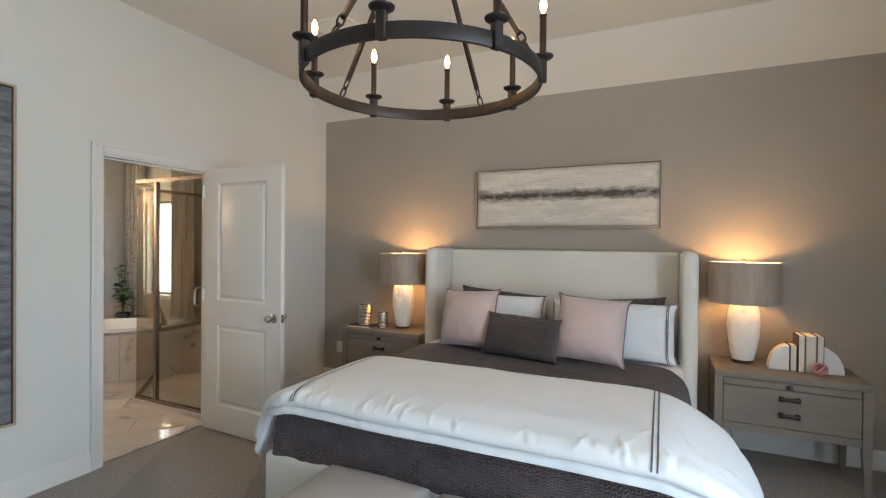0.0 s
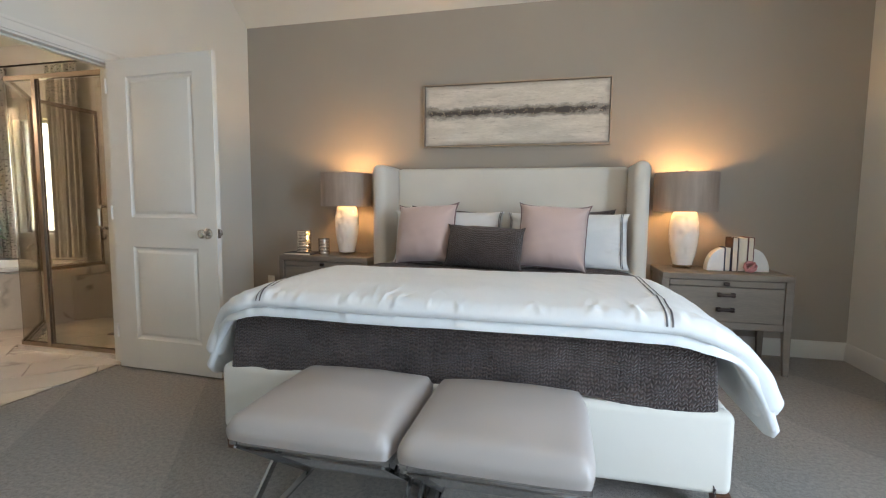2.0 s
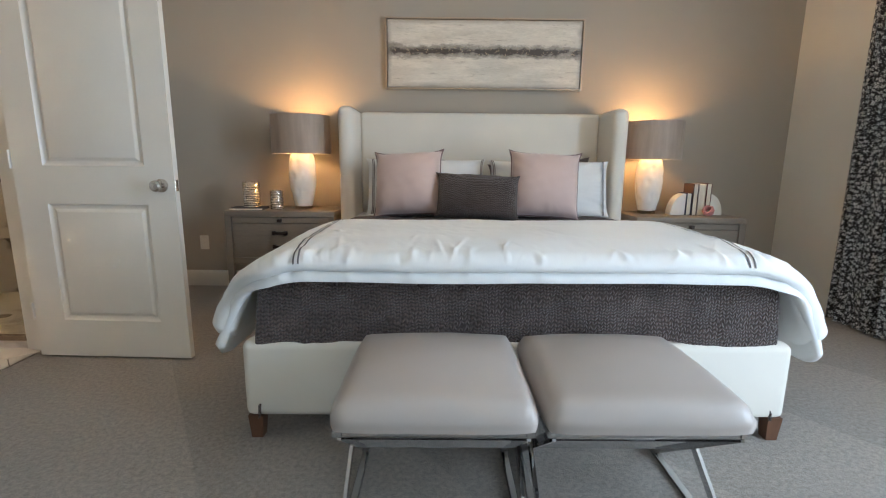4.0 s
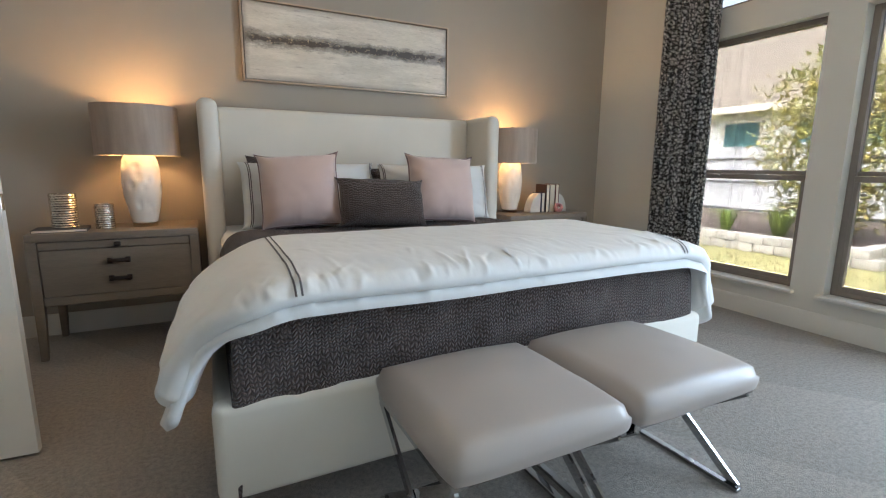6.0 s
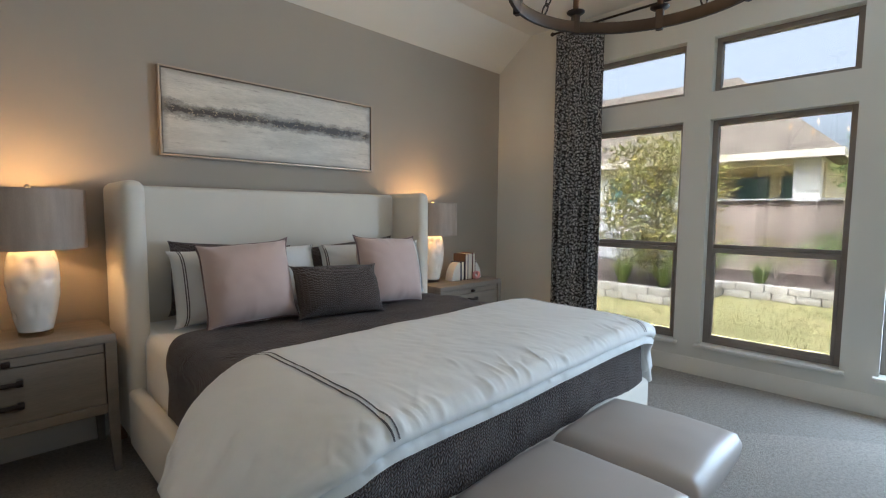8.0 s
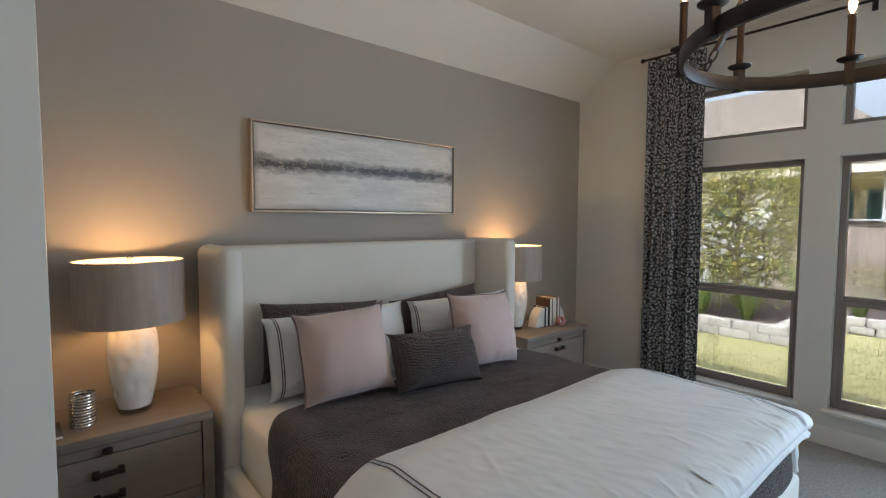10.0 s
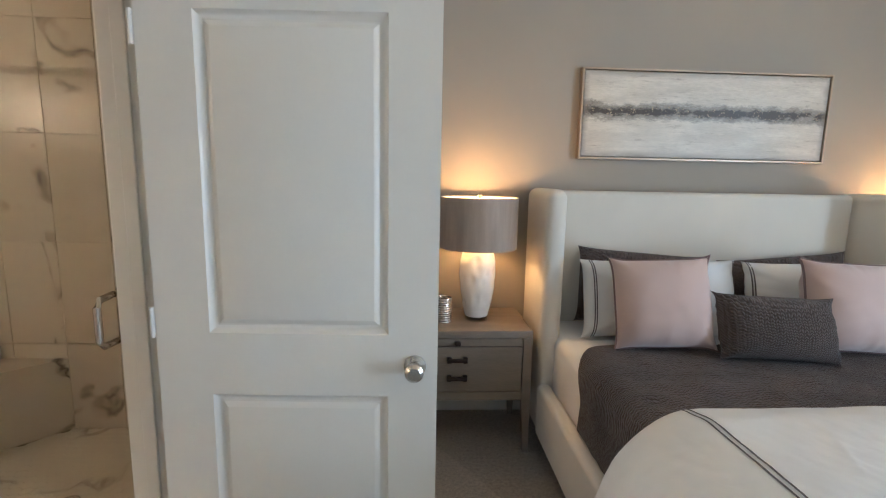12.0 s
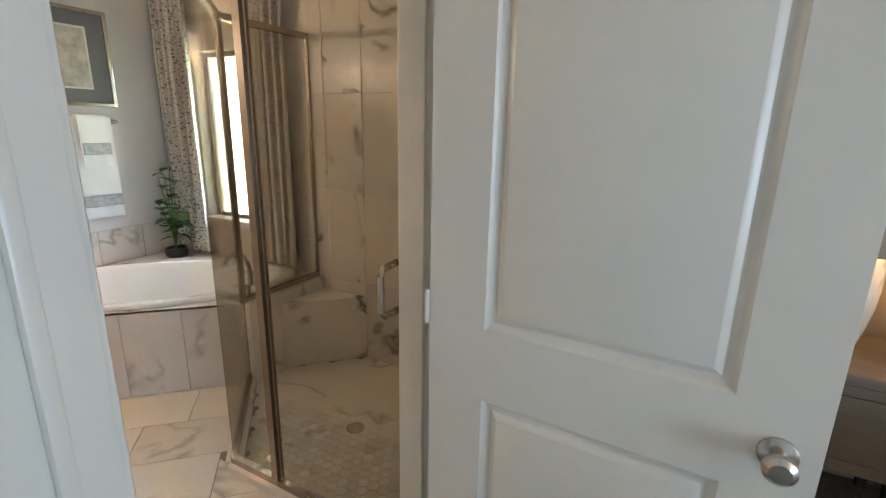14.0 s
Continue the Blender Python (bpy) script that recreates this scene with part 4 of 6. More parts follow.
# ---- table lamps ----
def table_lamp(place):
    o = thing("table_lamp", place, "lit table lamp with white dimpled ceramic base and taupe drum shade", "lamp", "table lamps on the nightstands")
    part("foot", lathe(bmesh.new(), [(0.062, 0), (0.064, 0.004), (0.064, 0.018), (0.060, 0.022)], 40), ACRYLIC, o, "clear acrylic disc foot")
    prof = [(0.05, 0.022), (0.057, 0.026), (0.062, 0.05), (0.074, 0.11), (0.085, 0.19), (0.0885, 0.26), (0.086, 0.33), (0.078, 0.385), (0.067, 0.415), (0.055, 0.425), (0.02, 0.43)]
    fine = []
    for (r0, z0), (r1, z1) in zip(prof, prof[1:]):
        for k in range(4):
            fine.append((r0 + (r1 - r0) * k / 4, z0 + (z1 - z0) * k / 4))
    fine.append(prof[-1])
    wob = lambda t, z: 0.10 + 0.42 * min(0.45, noise.voronoi(Vector((math.cos(t) * 1.5, math.sin(t) * 1.5, z * 15)))[0][0]) - 0.14
    part("ceramic_body", lathe(bmesh.new(), fine, 64, wobble=wob), CERAMIC, o, "white dimpled glazed ceramic body", angle=70)
    part("stem", tube(bmesh.new(), [(0, 0, 0.43), (0, 0, 0.49)], 0.011), NICKEL, o)
    # Unseen socket, widened into a cap to keep bulb light off the ceramic.
    part("socket", lathe(bmesh.new(), [(0.012, 0.488), (0.030, 0.512), (0.040, 0.53), (0.040, 0.538), (0.02, 0.54)], 24), NICKEL, o)
    bm = bmesh.new()
    lathe(bm, [(0.214, 0.412), (0.214, 0.690), (0.210, 0.690), (0.210, 0.412), (0.214, 0.412)], 72, caps=False)
    bmesh.ops.remove_doubles(bm, verts=bm.verts, dist=1e-5)
    sh = part("shade", bm, SHADE, o, "taupe linen drum shade")
    part("lining", lathe(bmesh.new(), [(0.2085, 0.413), (0.2085, 0.689)], 72, caps=False), SHADE_IN, sh, "cream shade lining")
    bm = bmesh.new()
    for k in range(3):
        t = radians(20 + 120 * k)
        tube(bm, [(0, 0, 0.672), (0.2 * math.cos(t), 0.2 * math.sin(t), 0.672), (0.2085 * math.cos(t), 0.2085 * math.sin(t), 0.684)], 0.0022, 6)
    part("spider", bm, NICKEL, sh)
    part("finial", lathe(bmesh.new(), [(0.004, 0.67), (0.005, 0.682), (0.012, 0.69), (0.014, 0.70), (0.009, 0.71), (0.001, 0.714)], 16), NICKEL, o)
    part("bulb", lathe(bmesh.new(), [(0.013, 0.455), (0.014, 0.475), (0.026, 0.50), (0.024, 0.505), (0.008, 0.51)], 20), SHADE_IN, o, "lit warm bulb")
    return o


for p in TABLE_LAMPS:
    table_lamp(p)

# ---- on the nightstands ----
def hurricane(place, r, h):
    o = thing("candle_holder", place, "ribbed mercury glass candle holder", "candle holder", "candle holders on the nightstand")
    prof = []
    n = int(h / 0.0125)
    for i in range(n * 4 + 1):
        z = h * i / (n * 4)
        prof.append((r * (0.97 + 0.035 * math.sin(2 * math.pi * i / 4) + 0.03 * (z / h - 0.5)), z))
    inner = [(r0 - 0.004, max(z, 0.006)) for r0, z in prof[::-1]]
    part("glass_body", lathe(bmesh.new(), prof + inner, 72, wobble=lambda t, z: 0.022 * math.sin(18 * t) * math.sin(2 * math.pi * z / 0.025)), MERCURY, o, angle=60)


nb = thing("notebook", (-2.626, 4.01, 0.688), "dark grey cloth-bound notebook lying flat", "book", turn=4)
part("cover", boxed(-0.12, 0.12, -0.085, 0.085, 0.0, 0.017, 0.002, 1), mat("slate_cloth", (0.07, 0.065, 0.065), 0.8), nb)
part("page_block", boxed(-0.116, 0.118, -0.0862, 0.08, 0.003, 0.014), mat("page_edges", (0.66, 0.6, 0.5), 0.8), nb, "cream page edges")
hurricane((-2.611, 4.03, 0.706), 0.062, 0.185)
hurricane((-2.433, 4.05, 0.689), 0.048, 0.138)

PAGES = mat("book_pages", (0.72, 0.66, 0.54), 0.85, var=0.12, fine=400, stretch=(1, 1, 0.1))


def book(x, w, d, h, color, label):
    b = thing("book", (x, 4.082, 0.672), label, "book", "books between the bookends")
    bm = boxed(-w / 2, -w / 2 + 0.003, -d / 2, d / 2, 0, h)
    box(bm, w / 2 - 0.003, w / 2, -d / 2, d / 2, 0, h)
    box(bm, -w / 2 + 0.003, w / 2 - 0.003, d / 2 - 0.003, d / 2, 0, h)
    part("cover", bm, mat("book_cloth", color, 0.7), b)
    part("page_block", boxed(-w / 2 + 0.003, w / 2 - 0.003, -d / 2 + 0.004, d / 2 - 0.003, 0.004, h - 0.004), PAGES, b, "cream page edges")


book(0.675, 0.036, 0.13, 0.165, (0.03, 0.04, 0.085), "navy hardback with its page edges forward")
book(0.715, 0.036, 0.15, 0.235, (0.055, 0.028, 0.024), "dark brown hardback with its page edges forward")
book(0.763, 0.052, 0.15, 0.235, (0.55, 0.50, 0.43), "cream hardback with its page edges forward")
book(0.81, 0.036, 0.16, 0.238, (0.13, 0.025, 0.025), "dark red hardback with its page edges forward")


def bookend(x, flip):
    bm = bmesh.new()
    pts = [(0, 0)] + [(0.108 * math.cos(t), 0.16 * math.sin(t)) for t in (math.pi / 2 * k / 16 for k in range(17))]
    front = [bm.verts.new((flip * px, -0.045, pz)) for px, pz in pts]
    back = [bm.verts.new((flip * px, 0.045, pz)) for px, pz in pts]
    bm.faces.new(front)
    bm.faces.new(back[::-1])
    for i in range(len(pts)):
        bm.faces.new((front[i], back[i], back[(i + 1) % len(pts)], front[(i + 1) % len(pts)]))
    bmesh.ops.recalc_face_normals(bm, faces=bm.faces)
    bmesh.ops.bevel(bm, geom=[e for e in bm.edges if abs(e.calc_face_angle(0)) > 0.6], offset=0.003, segments=2, affect="EDGES")
    ob = part("bookend", bm, STONE_WHITE)
    ob.location = (x, 4.072, 0.672)
    tagged(ob, "white marble quarter-round bookend", "bookend", "bookends on the nightstand")


STONE_WHITE = mat("white_marble", (0.74, 0.71, 0.66), 0.3, var=0.06, scale=9, fine=30, bump=0.03)
bookend(0.655, -1)
bookend(0.83, 1)
bm = bmesh.new()
for k in range(4):
    c, rr = Vector((0, 0, 0.034)), 0.036
    tilt = Matrix.Rotation(radians(32 * (k - 1.5)), 3, "Y") @ Matrix.Rotation(radians(25 * k), 3, "X")
    tube(bm, [c + tilt @ Vector((rr * math.cos(t), rr * math.sin(t) * 0.85, 0)) for t in (2 * math.pi * j / 22 for j in range(22))], 0.0075, 8, True)
zmin = min(v.co.z for v in bm.verts)
bmesh.ops.translate(bm, verts=bm.verts, vec=(0, 0, -zmin))
knot = part("rope_knot", bm, mat("pink_rope", (0.55, 0.25, 0.25), 0.7, var=0.15))
knot.location = (0.798, 3.965, 0.672)
tagged(knot, "pink looped rope knot ornament", "ornament")

# ---- stools ----
def stool(x0, x1, y0, y1):
    w, d = x1 - x0, y1 - y0
    o = thing("stool", ((x0 + x1) / 2, (y0 + y1) / 2, 0), "taupe leather stool on a polished chrome X frame", "stool", "stools at the foot of the bed")
    bm = bmesh.new()
    n = 24
    rows = []
    def pad(u, v):
        uu, vv = abs(u), abs(v)
        dome = 0.034 * (1 - uu ** 2.0) * (1 - vv ** 2.0) + 0.0025 * nz(u, v, x0, 2.5)
        edge = max(0, max(uu, vv) - 0.82) / 0.18
        k = 1 - 0.04 * (uu * vv) ** 6
        return Vector((u * w / 2 * k, v * d / 2 * k, 0.452 + dome - 0.040 * edge ** 2.6))
    top = [[bm.verts.new(pad(i / n * 2 - 1, j / n * 2 - 1)) for i in range(n + 1)] for j in range(n + 1)]
    low = {}
    for j in range(n + 1):
        for i in range(n + 1):
            if i in (0, n) or j in (0, n):
                p = top[j][i].co
                low[i, j] = [bm.verts.new((p.x * 1.0, p.y * 1.0, 0.395)), bm.verts.new((p.x * 0.985, p.y * 0.985, 0.375))]
    for j in range(n):
        for i in range(n):
            bm.faces.new((top[j][i], top[j][i + 1], top[j + 1][i + 1], top[j + 1][i]))
    rim = [(i, 0) for i in range(n)] + [(n, j) for j in range(n)] + [(n - i, n) for i in range(n)] + [(0, n - j) for j in range(n)]
    for a, b in zip(rim, rim[1:] + rim[:1]):
        ta, tb = top[a[1]][a[0]], top[b[1]][b[0]]
        bm.faces.new((tb, ta, low[a][0], low[b][0]))
        bm.faces.new((low[b][0], low[a][0], low[a][1], low[b][1]))
    bm.faces.new([low[a][1] for a in rim])
    bmesh.ops.recalc_face_normals(bm, faces=bm.faces)
    part("cushion", bm, LEATHER, o, angle=75)
    a, b = -w / 2 + 0.022, w / 2 - 0.022
    f, k = -d / 2 + 0.035, d / 2 - 0.045
    mid = (f + k) / 2
    for x, s in ((a, 1), (b, -1)):
        part("leg", bar(bmesh.new(), (x - s * 0.006, f, 0.012), (x - s * 0.006, k, 0.354), 0.010, 0.030), CHROME, o)
        part("leg", bar(bmesh.new(), (x + s * 0.006, k, 0.012), (x + s * 0.006, f, 0.354), 0.010, 0.030), CHROME, o)
        part("floor_runner", boxed(x - 0.012, x + 0.012, f - 0.015, k + 0.015, 0.0, 0.014, 0.002, 1), CHROME, o)
        part("seat_rail", boxed(x - 0.012, x + 0.012, f - 0.01, k + 0.01, 0.352, 0.3755), CHROME, o)
        bolt = lathe(bmesh.new(), [(0.001, 0), (0.009, 0), (0.009, 0.006), (0.001, 0.008)], 14)
        bmesh.ops.rotate(bolt, verts=bolt.verts, cent=(0, 0, 0), matrix=Matrix.Rotation(radians(-90 * s), 3, "Y"))
        bmesh.ops.translate(bolt, verts=bolt.verts, vec=(x - s * 0.011, mid, 0.183))
        bmesh.ops.recalc_face_normals(bolt, faces=bolt.faces)
        part("bolt", bolt, CHROME, o)
    part("stretcher", boxed(a + 0.011, b - 0.011, mid - 0.006, mid + 0.006, 0.17, 0.196), CHROME, o)
    for y in (f, k):
        part("seat_rail", boxed(a + 0.012, b - 0.012, y - 0.006, y + 0.006, 0.352, 0.3755), CHROME, o)


stool(-1.482, -0.932, 1.578, 2.112)
stool(-0.922, -0.372, 1.578, 2.112)


# ---- chandelier ----
ch = thing("chandelier", RING, "dark bronze ring chandelier with eight lit candle bulbs", "chandelier")
RO = 0.42
bm = bmesh.new()
lathe(bm, [(RO, -0.02), (RO + 0.001, -0.018), (RO + 0.001, 0.022), (RO, 0.024), (RO - 0.012, 0.024), (RO - 0.013, 0.022), (RO - 0.013, -0.018), (RO - 0.012, -0.02), (RO, -0.02)], 96, caps=False)
bmesh.ops.remove_doubles(bm, verts=bm.verts, dist=1e-5)
part("ring", bm, IRON, ch)
for k in range(8):
    a = radians(102.5 + 45 * k)
    c, s = math.cos(a), math.sin(a)
    ctr = (RO * c, RO * s, 0)
    br = boxed(-0.014, 0.014, -0.014, 0.014, -0.024, 0.052, 0.003, 1)
    bmesh.ops.rotate(br, verts=br.verts, cent=(0, 0, 0), matrix=Matrix.Rotation(a, 3, "Z"))
    bmesh.ops.translate(br, verts=br.verts, vec=ctr)
    arm = part("bracket", br, IRON, ch)
    part("bobeche", lathe(bmesh.new(), [(0.012, 0.05), (0.026, 0.054), (0.035, 0.060), (0.036, 0.064), (0.026, 0.062), (0.012, 0.066)], 28, ctr), IRON, arm)
    part("candle_sleeve", lathe(bmesh.new(), [(0.0115, 0.062), (0.0115, 0.196), (0.013, 0.197), (0.013, 0.202), (0.008, 0.203)], 20, ctr), SLEEVE, arm, "reddish bronze candle sleeve")
    blb = part("bulb", lathe(bmesh.new(), [(0.008, 0.203), (0.0155, 0.218), (0.0175, 0.232), (0.015, 0.25), (0.008, 0.268), (0.002, 0.28), (0.001, 0.282)], 20, ctr), BULB_GLASS, ch, "clear candle bulb")
    blb.visible_shadow = False
    fl = part("filament", lathe(bmesh.new(), [(0.003, 0.208), (0.010, 0.222), (0.012, 0.236), (0.008, 0.254), (0.001, 0.266)], 12, ctr), FILAMENT, ch, "glowing filament")
    fl.visible_shadow = False
HUBZ = 0.66
for k in range(4):
    a = radians(80 + 90 * k)
    c, s = math.cos(a), math.sin(a)
    base = Vector((RO * c * 0.985, RO * s * 0.985, 0.024))
    top = Vector((0.03 * c, 0.03 * s, HUBZ))
    ax = (top - base).normalized()
    side = Vector((-s, c, 0))
    for j in range(2):
        m0 = base + ax * (0.018 + 0.036 * j)
        across = side if j == 0 else ax.cross(side)
        pts = [m0 + ax * (0.022 * math.cos(t)) + across * (0.011 * math.sin(t)) for t in (2 * math.pi * i / 16 for i in range(16))]
        part("chain_link", tube(bmesh.new(), pts, 0.0035, 6, True), IRON, ch)
    part("rod", bar(bmesh.new(), base + ax * 0.068, top, 0.015, 0.015, side), IRON, ch)
part("hub", lathe(bmesh.new(), [(0.02, HUBZ - 0.03), (0.045, HUBZ - 0.02), (0.045, HUBZ + 0.02), (0.015, HUBZ + 0.04), (0.012, ZC - RING[2] - 0.03), (0.065, ZC - RING[2] - 0.025), (0.065, ZC - RING[2] + 0.002)], 32), IRON, ch)


# ---- curtains ----
def curtain(name, a, b, z0, z1, normal, material, label, folds, amp, seed, parent_rod=None):
    """Pleated panel hanging from a to b (x, y)."""
    a, b, nrm = Vector((*a, 0)), Vector((*b, 0)), Vector((*normal, 0))
    wide = (b - a).length
    def f(u, v):
        ph = u * folds * 2 * math.pi + seed
        k = amp * (0.75 + 0.25 * math.sin(v * 3 + seed)) * (0.55 + 0.45 * v)
        off = k * (math.sin(ph) + 0.35 * math.sin(2.3 * ph + 1.3 * v + seed))
        shift = 0.012 * math.sin(ph * 0.5 + v * 2.2) * (v * 0.8 + 0.2)
        p = a.lerp(b, u) + (b - a).normalized() * shift + nrm * off
        p.z = z1 - v * (z1 - z0)
        return p
    o = thing(name, (0, 0, 0), label, "curtain")
    part("cloth", thicken(surface(f, folds * 14, 60, lambda u, v: (u * wide * 2.0, v * (z1 - z0))), 0.003), material, o, angle=80)
    return o


curtain("curtain", (XR - 0.09, 3.625), (XR - 0.09, 3.155), 0.012, 2.935, (-1, 0), CURTAIN_DARK, "floor-length charcoal curtain with small white sprigs", 6, 0.036, 0.4)
rod = thing("curtain_rod", (XR - 0.09, 1.9, 2.958), "thin dark curtain rod above the windows", "curtain rod")
part("pole", tube(bmesh.new(), [(0, -1.75, 0), (0, 1.76, 0)], 0.010, 12), IRON, rod)
part("finial", lathe(bmesh.new(), [(0.001, -0.02), (0.018, -0.008), (0.02, 0.002), (0.012, 0.016), (0.001, 0.02)], 16, (0, 1.775, 0)), IRON, rod)
for y in (1.68, 0.28, -1.3):
    bm = tube(bmesh.new(), [(0, y, 0), (0.06, y, -0.004), (0.088, y, -0.004)], 0.006, 8)
    box(bm, 0.082, 0.092, y - 0.015, y + 0.015, -0.04, 0.03, 0.003, 1)
    part("bracket", bm, IRON, rod)
for i in range(7):
    y = 3.61 - i * 0.073 - 1.9
    part("ring", tube(bmesh.new(), [(0.016 * math.cos(t), y, -0.006 + 0.016 * math.sin(t)) for t in (2 * math.pi * j / 14 for j in range(14))], 0.002, 6, True), IRON, rod)

# ---- wall art ----
def framed(name, place, w, h, turn, canvas_mat, frame_mat, label, fw=0.012, depth=0.045):
    o = thing(name, place, label, "painting", turn=turn)
    bm = bmesh.new()
    for x0, x1, z0, z1 in ((-w / 2, -w / 2 + fw, -h / 2, h / 2), (w / 2 - fw, w / 2, -h / 2, h / 2), (-w / 2 + fw, w / 2 - fw, -h / 2, -h / 2 + fw), (-w / 2 + fw, w / 2 - fw, h / 2 - fw, h / 2)):
        box(bm, x0, x1, -depth, 0, z0, z1, 0.002, 1)
    part("frame", bm, frame_mat, o)
    part("canvas", boxed(-w / 2 + fw + 0.004, w / 2 - fw - 0.004, -depth + 0.008, -0.004, -h / 2 + fw + 0.004, h / 2 - fw - 0.004, 0.003, 1), canvas_mat, o)
    return o


framed("painting", (-0.865, YB - 0.002, 1.871), 1.53, 0.525, 0, PAINTING, CHAMPAGNE, "wide abstract painting in pale grey with a dark horizon band")
framed("painting", (XL + 0.002, 1.32, 1.375), 0.76, 1.87, 90, PAINTING_DARK, CHAMPAGNE, "tall abstract painting in dark grey and white strokes", 0.014)

# ---- small fittings ----
def outlet(place, turn):
    o = thing("outlet", place, "white wall socket plate", "outlet", "sockets", turn)
    part("plate", boxed(-0.036, 0.036, -0.007, 0, -0.058, 0.058, 0.003, 2), PAINT_TRIM, o)
    for z in (-0.02, 0.02):
        part("receptacle", boxed(-0.017, 0.017, -0.0085, -0.006, z - 0.014, z + 0.014, 0.002, 1), PAINT_CEIL, o)


outlet((-3.165, YB - 0.001, 0.37), 0)
vent = thing("ceiling_vent", (-2.27, 3.12, ZC), "white louvred ceiling vent", "vent", turn=0)
bm = bmesh.new()
for x0, x1, y0, y1 in ((-0.17, -0.14, -0.12, 0.12), (0.14, 0.17, -0.12, 0.12), (-0.14, 0.14, -0.12, -0.09), (-0.14, 0.14, 0.09, 0.12)):
    box(bm, x0, x1, y0, y1, -0.012, 0.0, 0.003, 1)
part("frame", bm, PAINT_CEIL, vent)
for k in range(9):
    y = -0.08 + 0.02 * k
    part("slat", bar(bmesh.new(), (-0.14, y, -0.006), (0.14, y, -0.006), 0.016, 0.002, (0, 0.5, 0.8)), PAINT_CEIL, vent)
bm = tube(bmesh.new(), [(0.32, YB - 0.03, 0.30), (0.33, YB - 0.05, 0.2), (0.38, YB - 0.08, 0.12), (0.36, YB - 0.10, 0.04), (0.42, YB - 0.06, 0.008), (0.30, YB - 0.05, 0.008)], 0.003, 6)
tagged(part("lamp_cord", bm, mat("cord_plastic", (0.12, 0.11, 0.1), 0.5)), "thin grey lamp cord trailing to the floor", "cord")

# ---- bathroom things ----
SHY = 3.04
SH_A, SH_B, SH_C, SH_D = (-3.50, SHY), (-4.425, SHY), (-4.96, 3.57), (-4.96, BN)   # shower outline
DECK = 0.50
tub = thing("corner_tub", (0, 0, 0), "white drop-in corner bathtub in a tiled deck", "bathtub")
# tub deck with an oval basin
TC, TA, TB = Vector((-5.705, 3.485)), 0.84, 0.43
deck_poly = [(BW, BW + 8.52), (-4.97, 3.55), (-4.97, BN), (BW, BN)]
bm = bmesh.new()
N = 72
ax, ay = Vector((1, 1)).normalized(), Vector((-1, 1)).normalized()


def oval(t, a, b):
    return TC + ax * (a * math.cos(t)) + ay * (b * math.sin(t))


def on_poly(c, way):
    best = 1e9
    for p, q in zip(deck_poly, deck_poly[1:] + deck_poly[:1]):
        p, q = Vector(p), Vector(q)
        e = q - p
        den = way.x * e.y - way.y * e.x
        if abs(den) < 1e-9:
            continue
        t = ((p.x - c.x) * e.y - (p.y - c.y) * e.x) / den
        s = ((p.x - c.x) * way.y - (p.y - c.y) * way.x) / den
        if t > 0 and -1e-6 <= s <= 1 + 1e-6:
            best = min(best, t)
    return c + way * best


outer, inner = [], []
for i in range(N):
    t = 2 * math.pi * i / N
    p = oval(t, TA, TB)
    o2 = on_poly(TC, (p - TC).normalized())
    lim = (o2 - TC).length - 0.04
    if (p - TC).length > lim:
        p = TC + (p - TC).normalized() * lim
    inner.append(p)
    outer.append(o2)
vo = [bm.verts.new((*p, DECK)) for p in outer]
vi = [bm.verts.new((*(TC + (p - TC) * 0.985), DECK)) for p in inner]
for i in range(N):
    bm.faces.new((vo[i], vo[(i + 1) % N], vi[(i + 1) % N], vi[i]))
bmesh.ops.recalc_face_normals(bm, faces=bm.faces)
structure("tub_deck", bm, MARBLE_FLOOR, "marble-look tiled tub deck", "tub deck")
bm = bmesh.new()
rings = []
for k, h in ((1.03, 0.503), (1.035, 0.52), (1.02, 0.532), (0.97, 0.535), (0.93, 0.53), (0.90, 0.50), (0.84, 0.30), (0.74, 0.14), (0.5, 0.10), (0.02, 0.095)):
    rings.append([bm.verts.new((*(TC + (p - TC) * k), h)) for p in inner])
for a, b in zip(rings[4:], rings[5:]):
    for i in range(N):
        bm.faces.new((a[i], a[(i + 1) % N], b[(i + 1) % N], b[i]))
bm.faces.new(rings[-1])
bmesh.ops.delete(bm, geom=[v for r in rings[:4] for v in r], context="VERTS")
bmesh.ops.recalc_face_normals(bm, faces=bm.faces)
bmesh.ops.reverse_faces(bm, faces=bm.faces) if bm.faces[-1].normal.z < 0 else None
rim = bmesh.new()
rr = [[rim.verts.new((*(TC + (p - TC) * k), h)) for p in inner] for k, h in ((1.03, 0.503), (1.035, 0.52), (1.02, 0.532), (0.97, 0.535), (0.93, 0.53))]
for a, b in zip(rr, rr[1:]):
    for i in range(N):
        rim.faces.new((a[i], a[(i + 1) % N], b[(i + 1) % N], b[i]))
part("rim", rim, TUB, tub, angle=70)
part("overflow", lathe(bmesh.new(), [(0.03, 0.10), (0.03, 0.104), (0.001, 0.106)], 20, (TC.x, TC.y, 0)), NICKEL, tub, "nickel tub drain")
part("basin", bm, TUB, tub, angle=70)


def faucet_piece(pts, r):
    return tube(bmesh.new(), pts, r, 14)


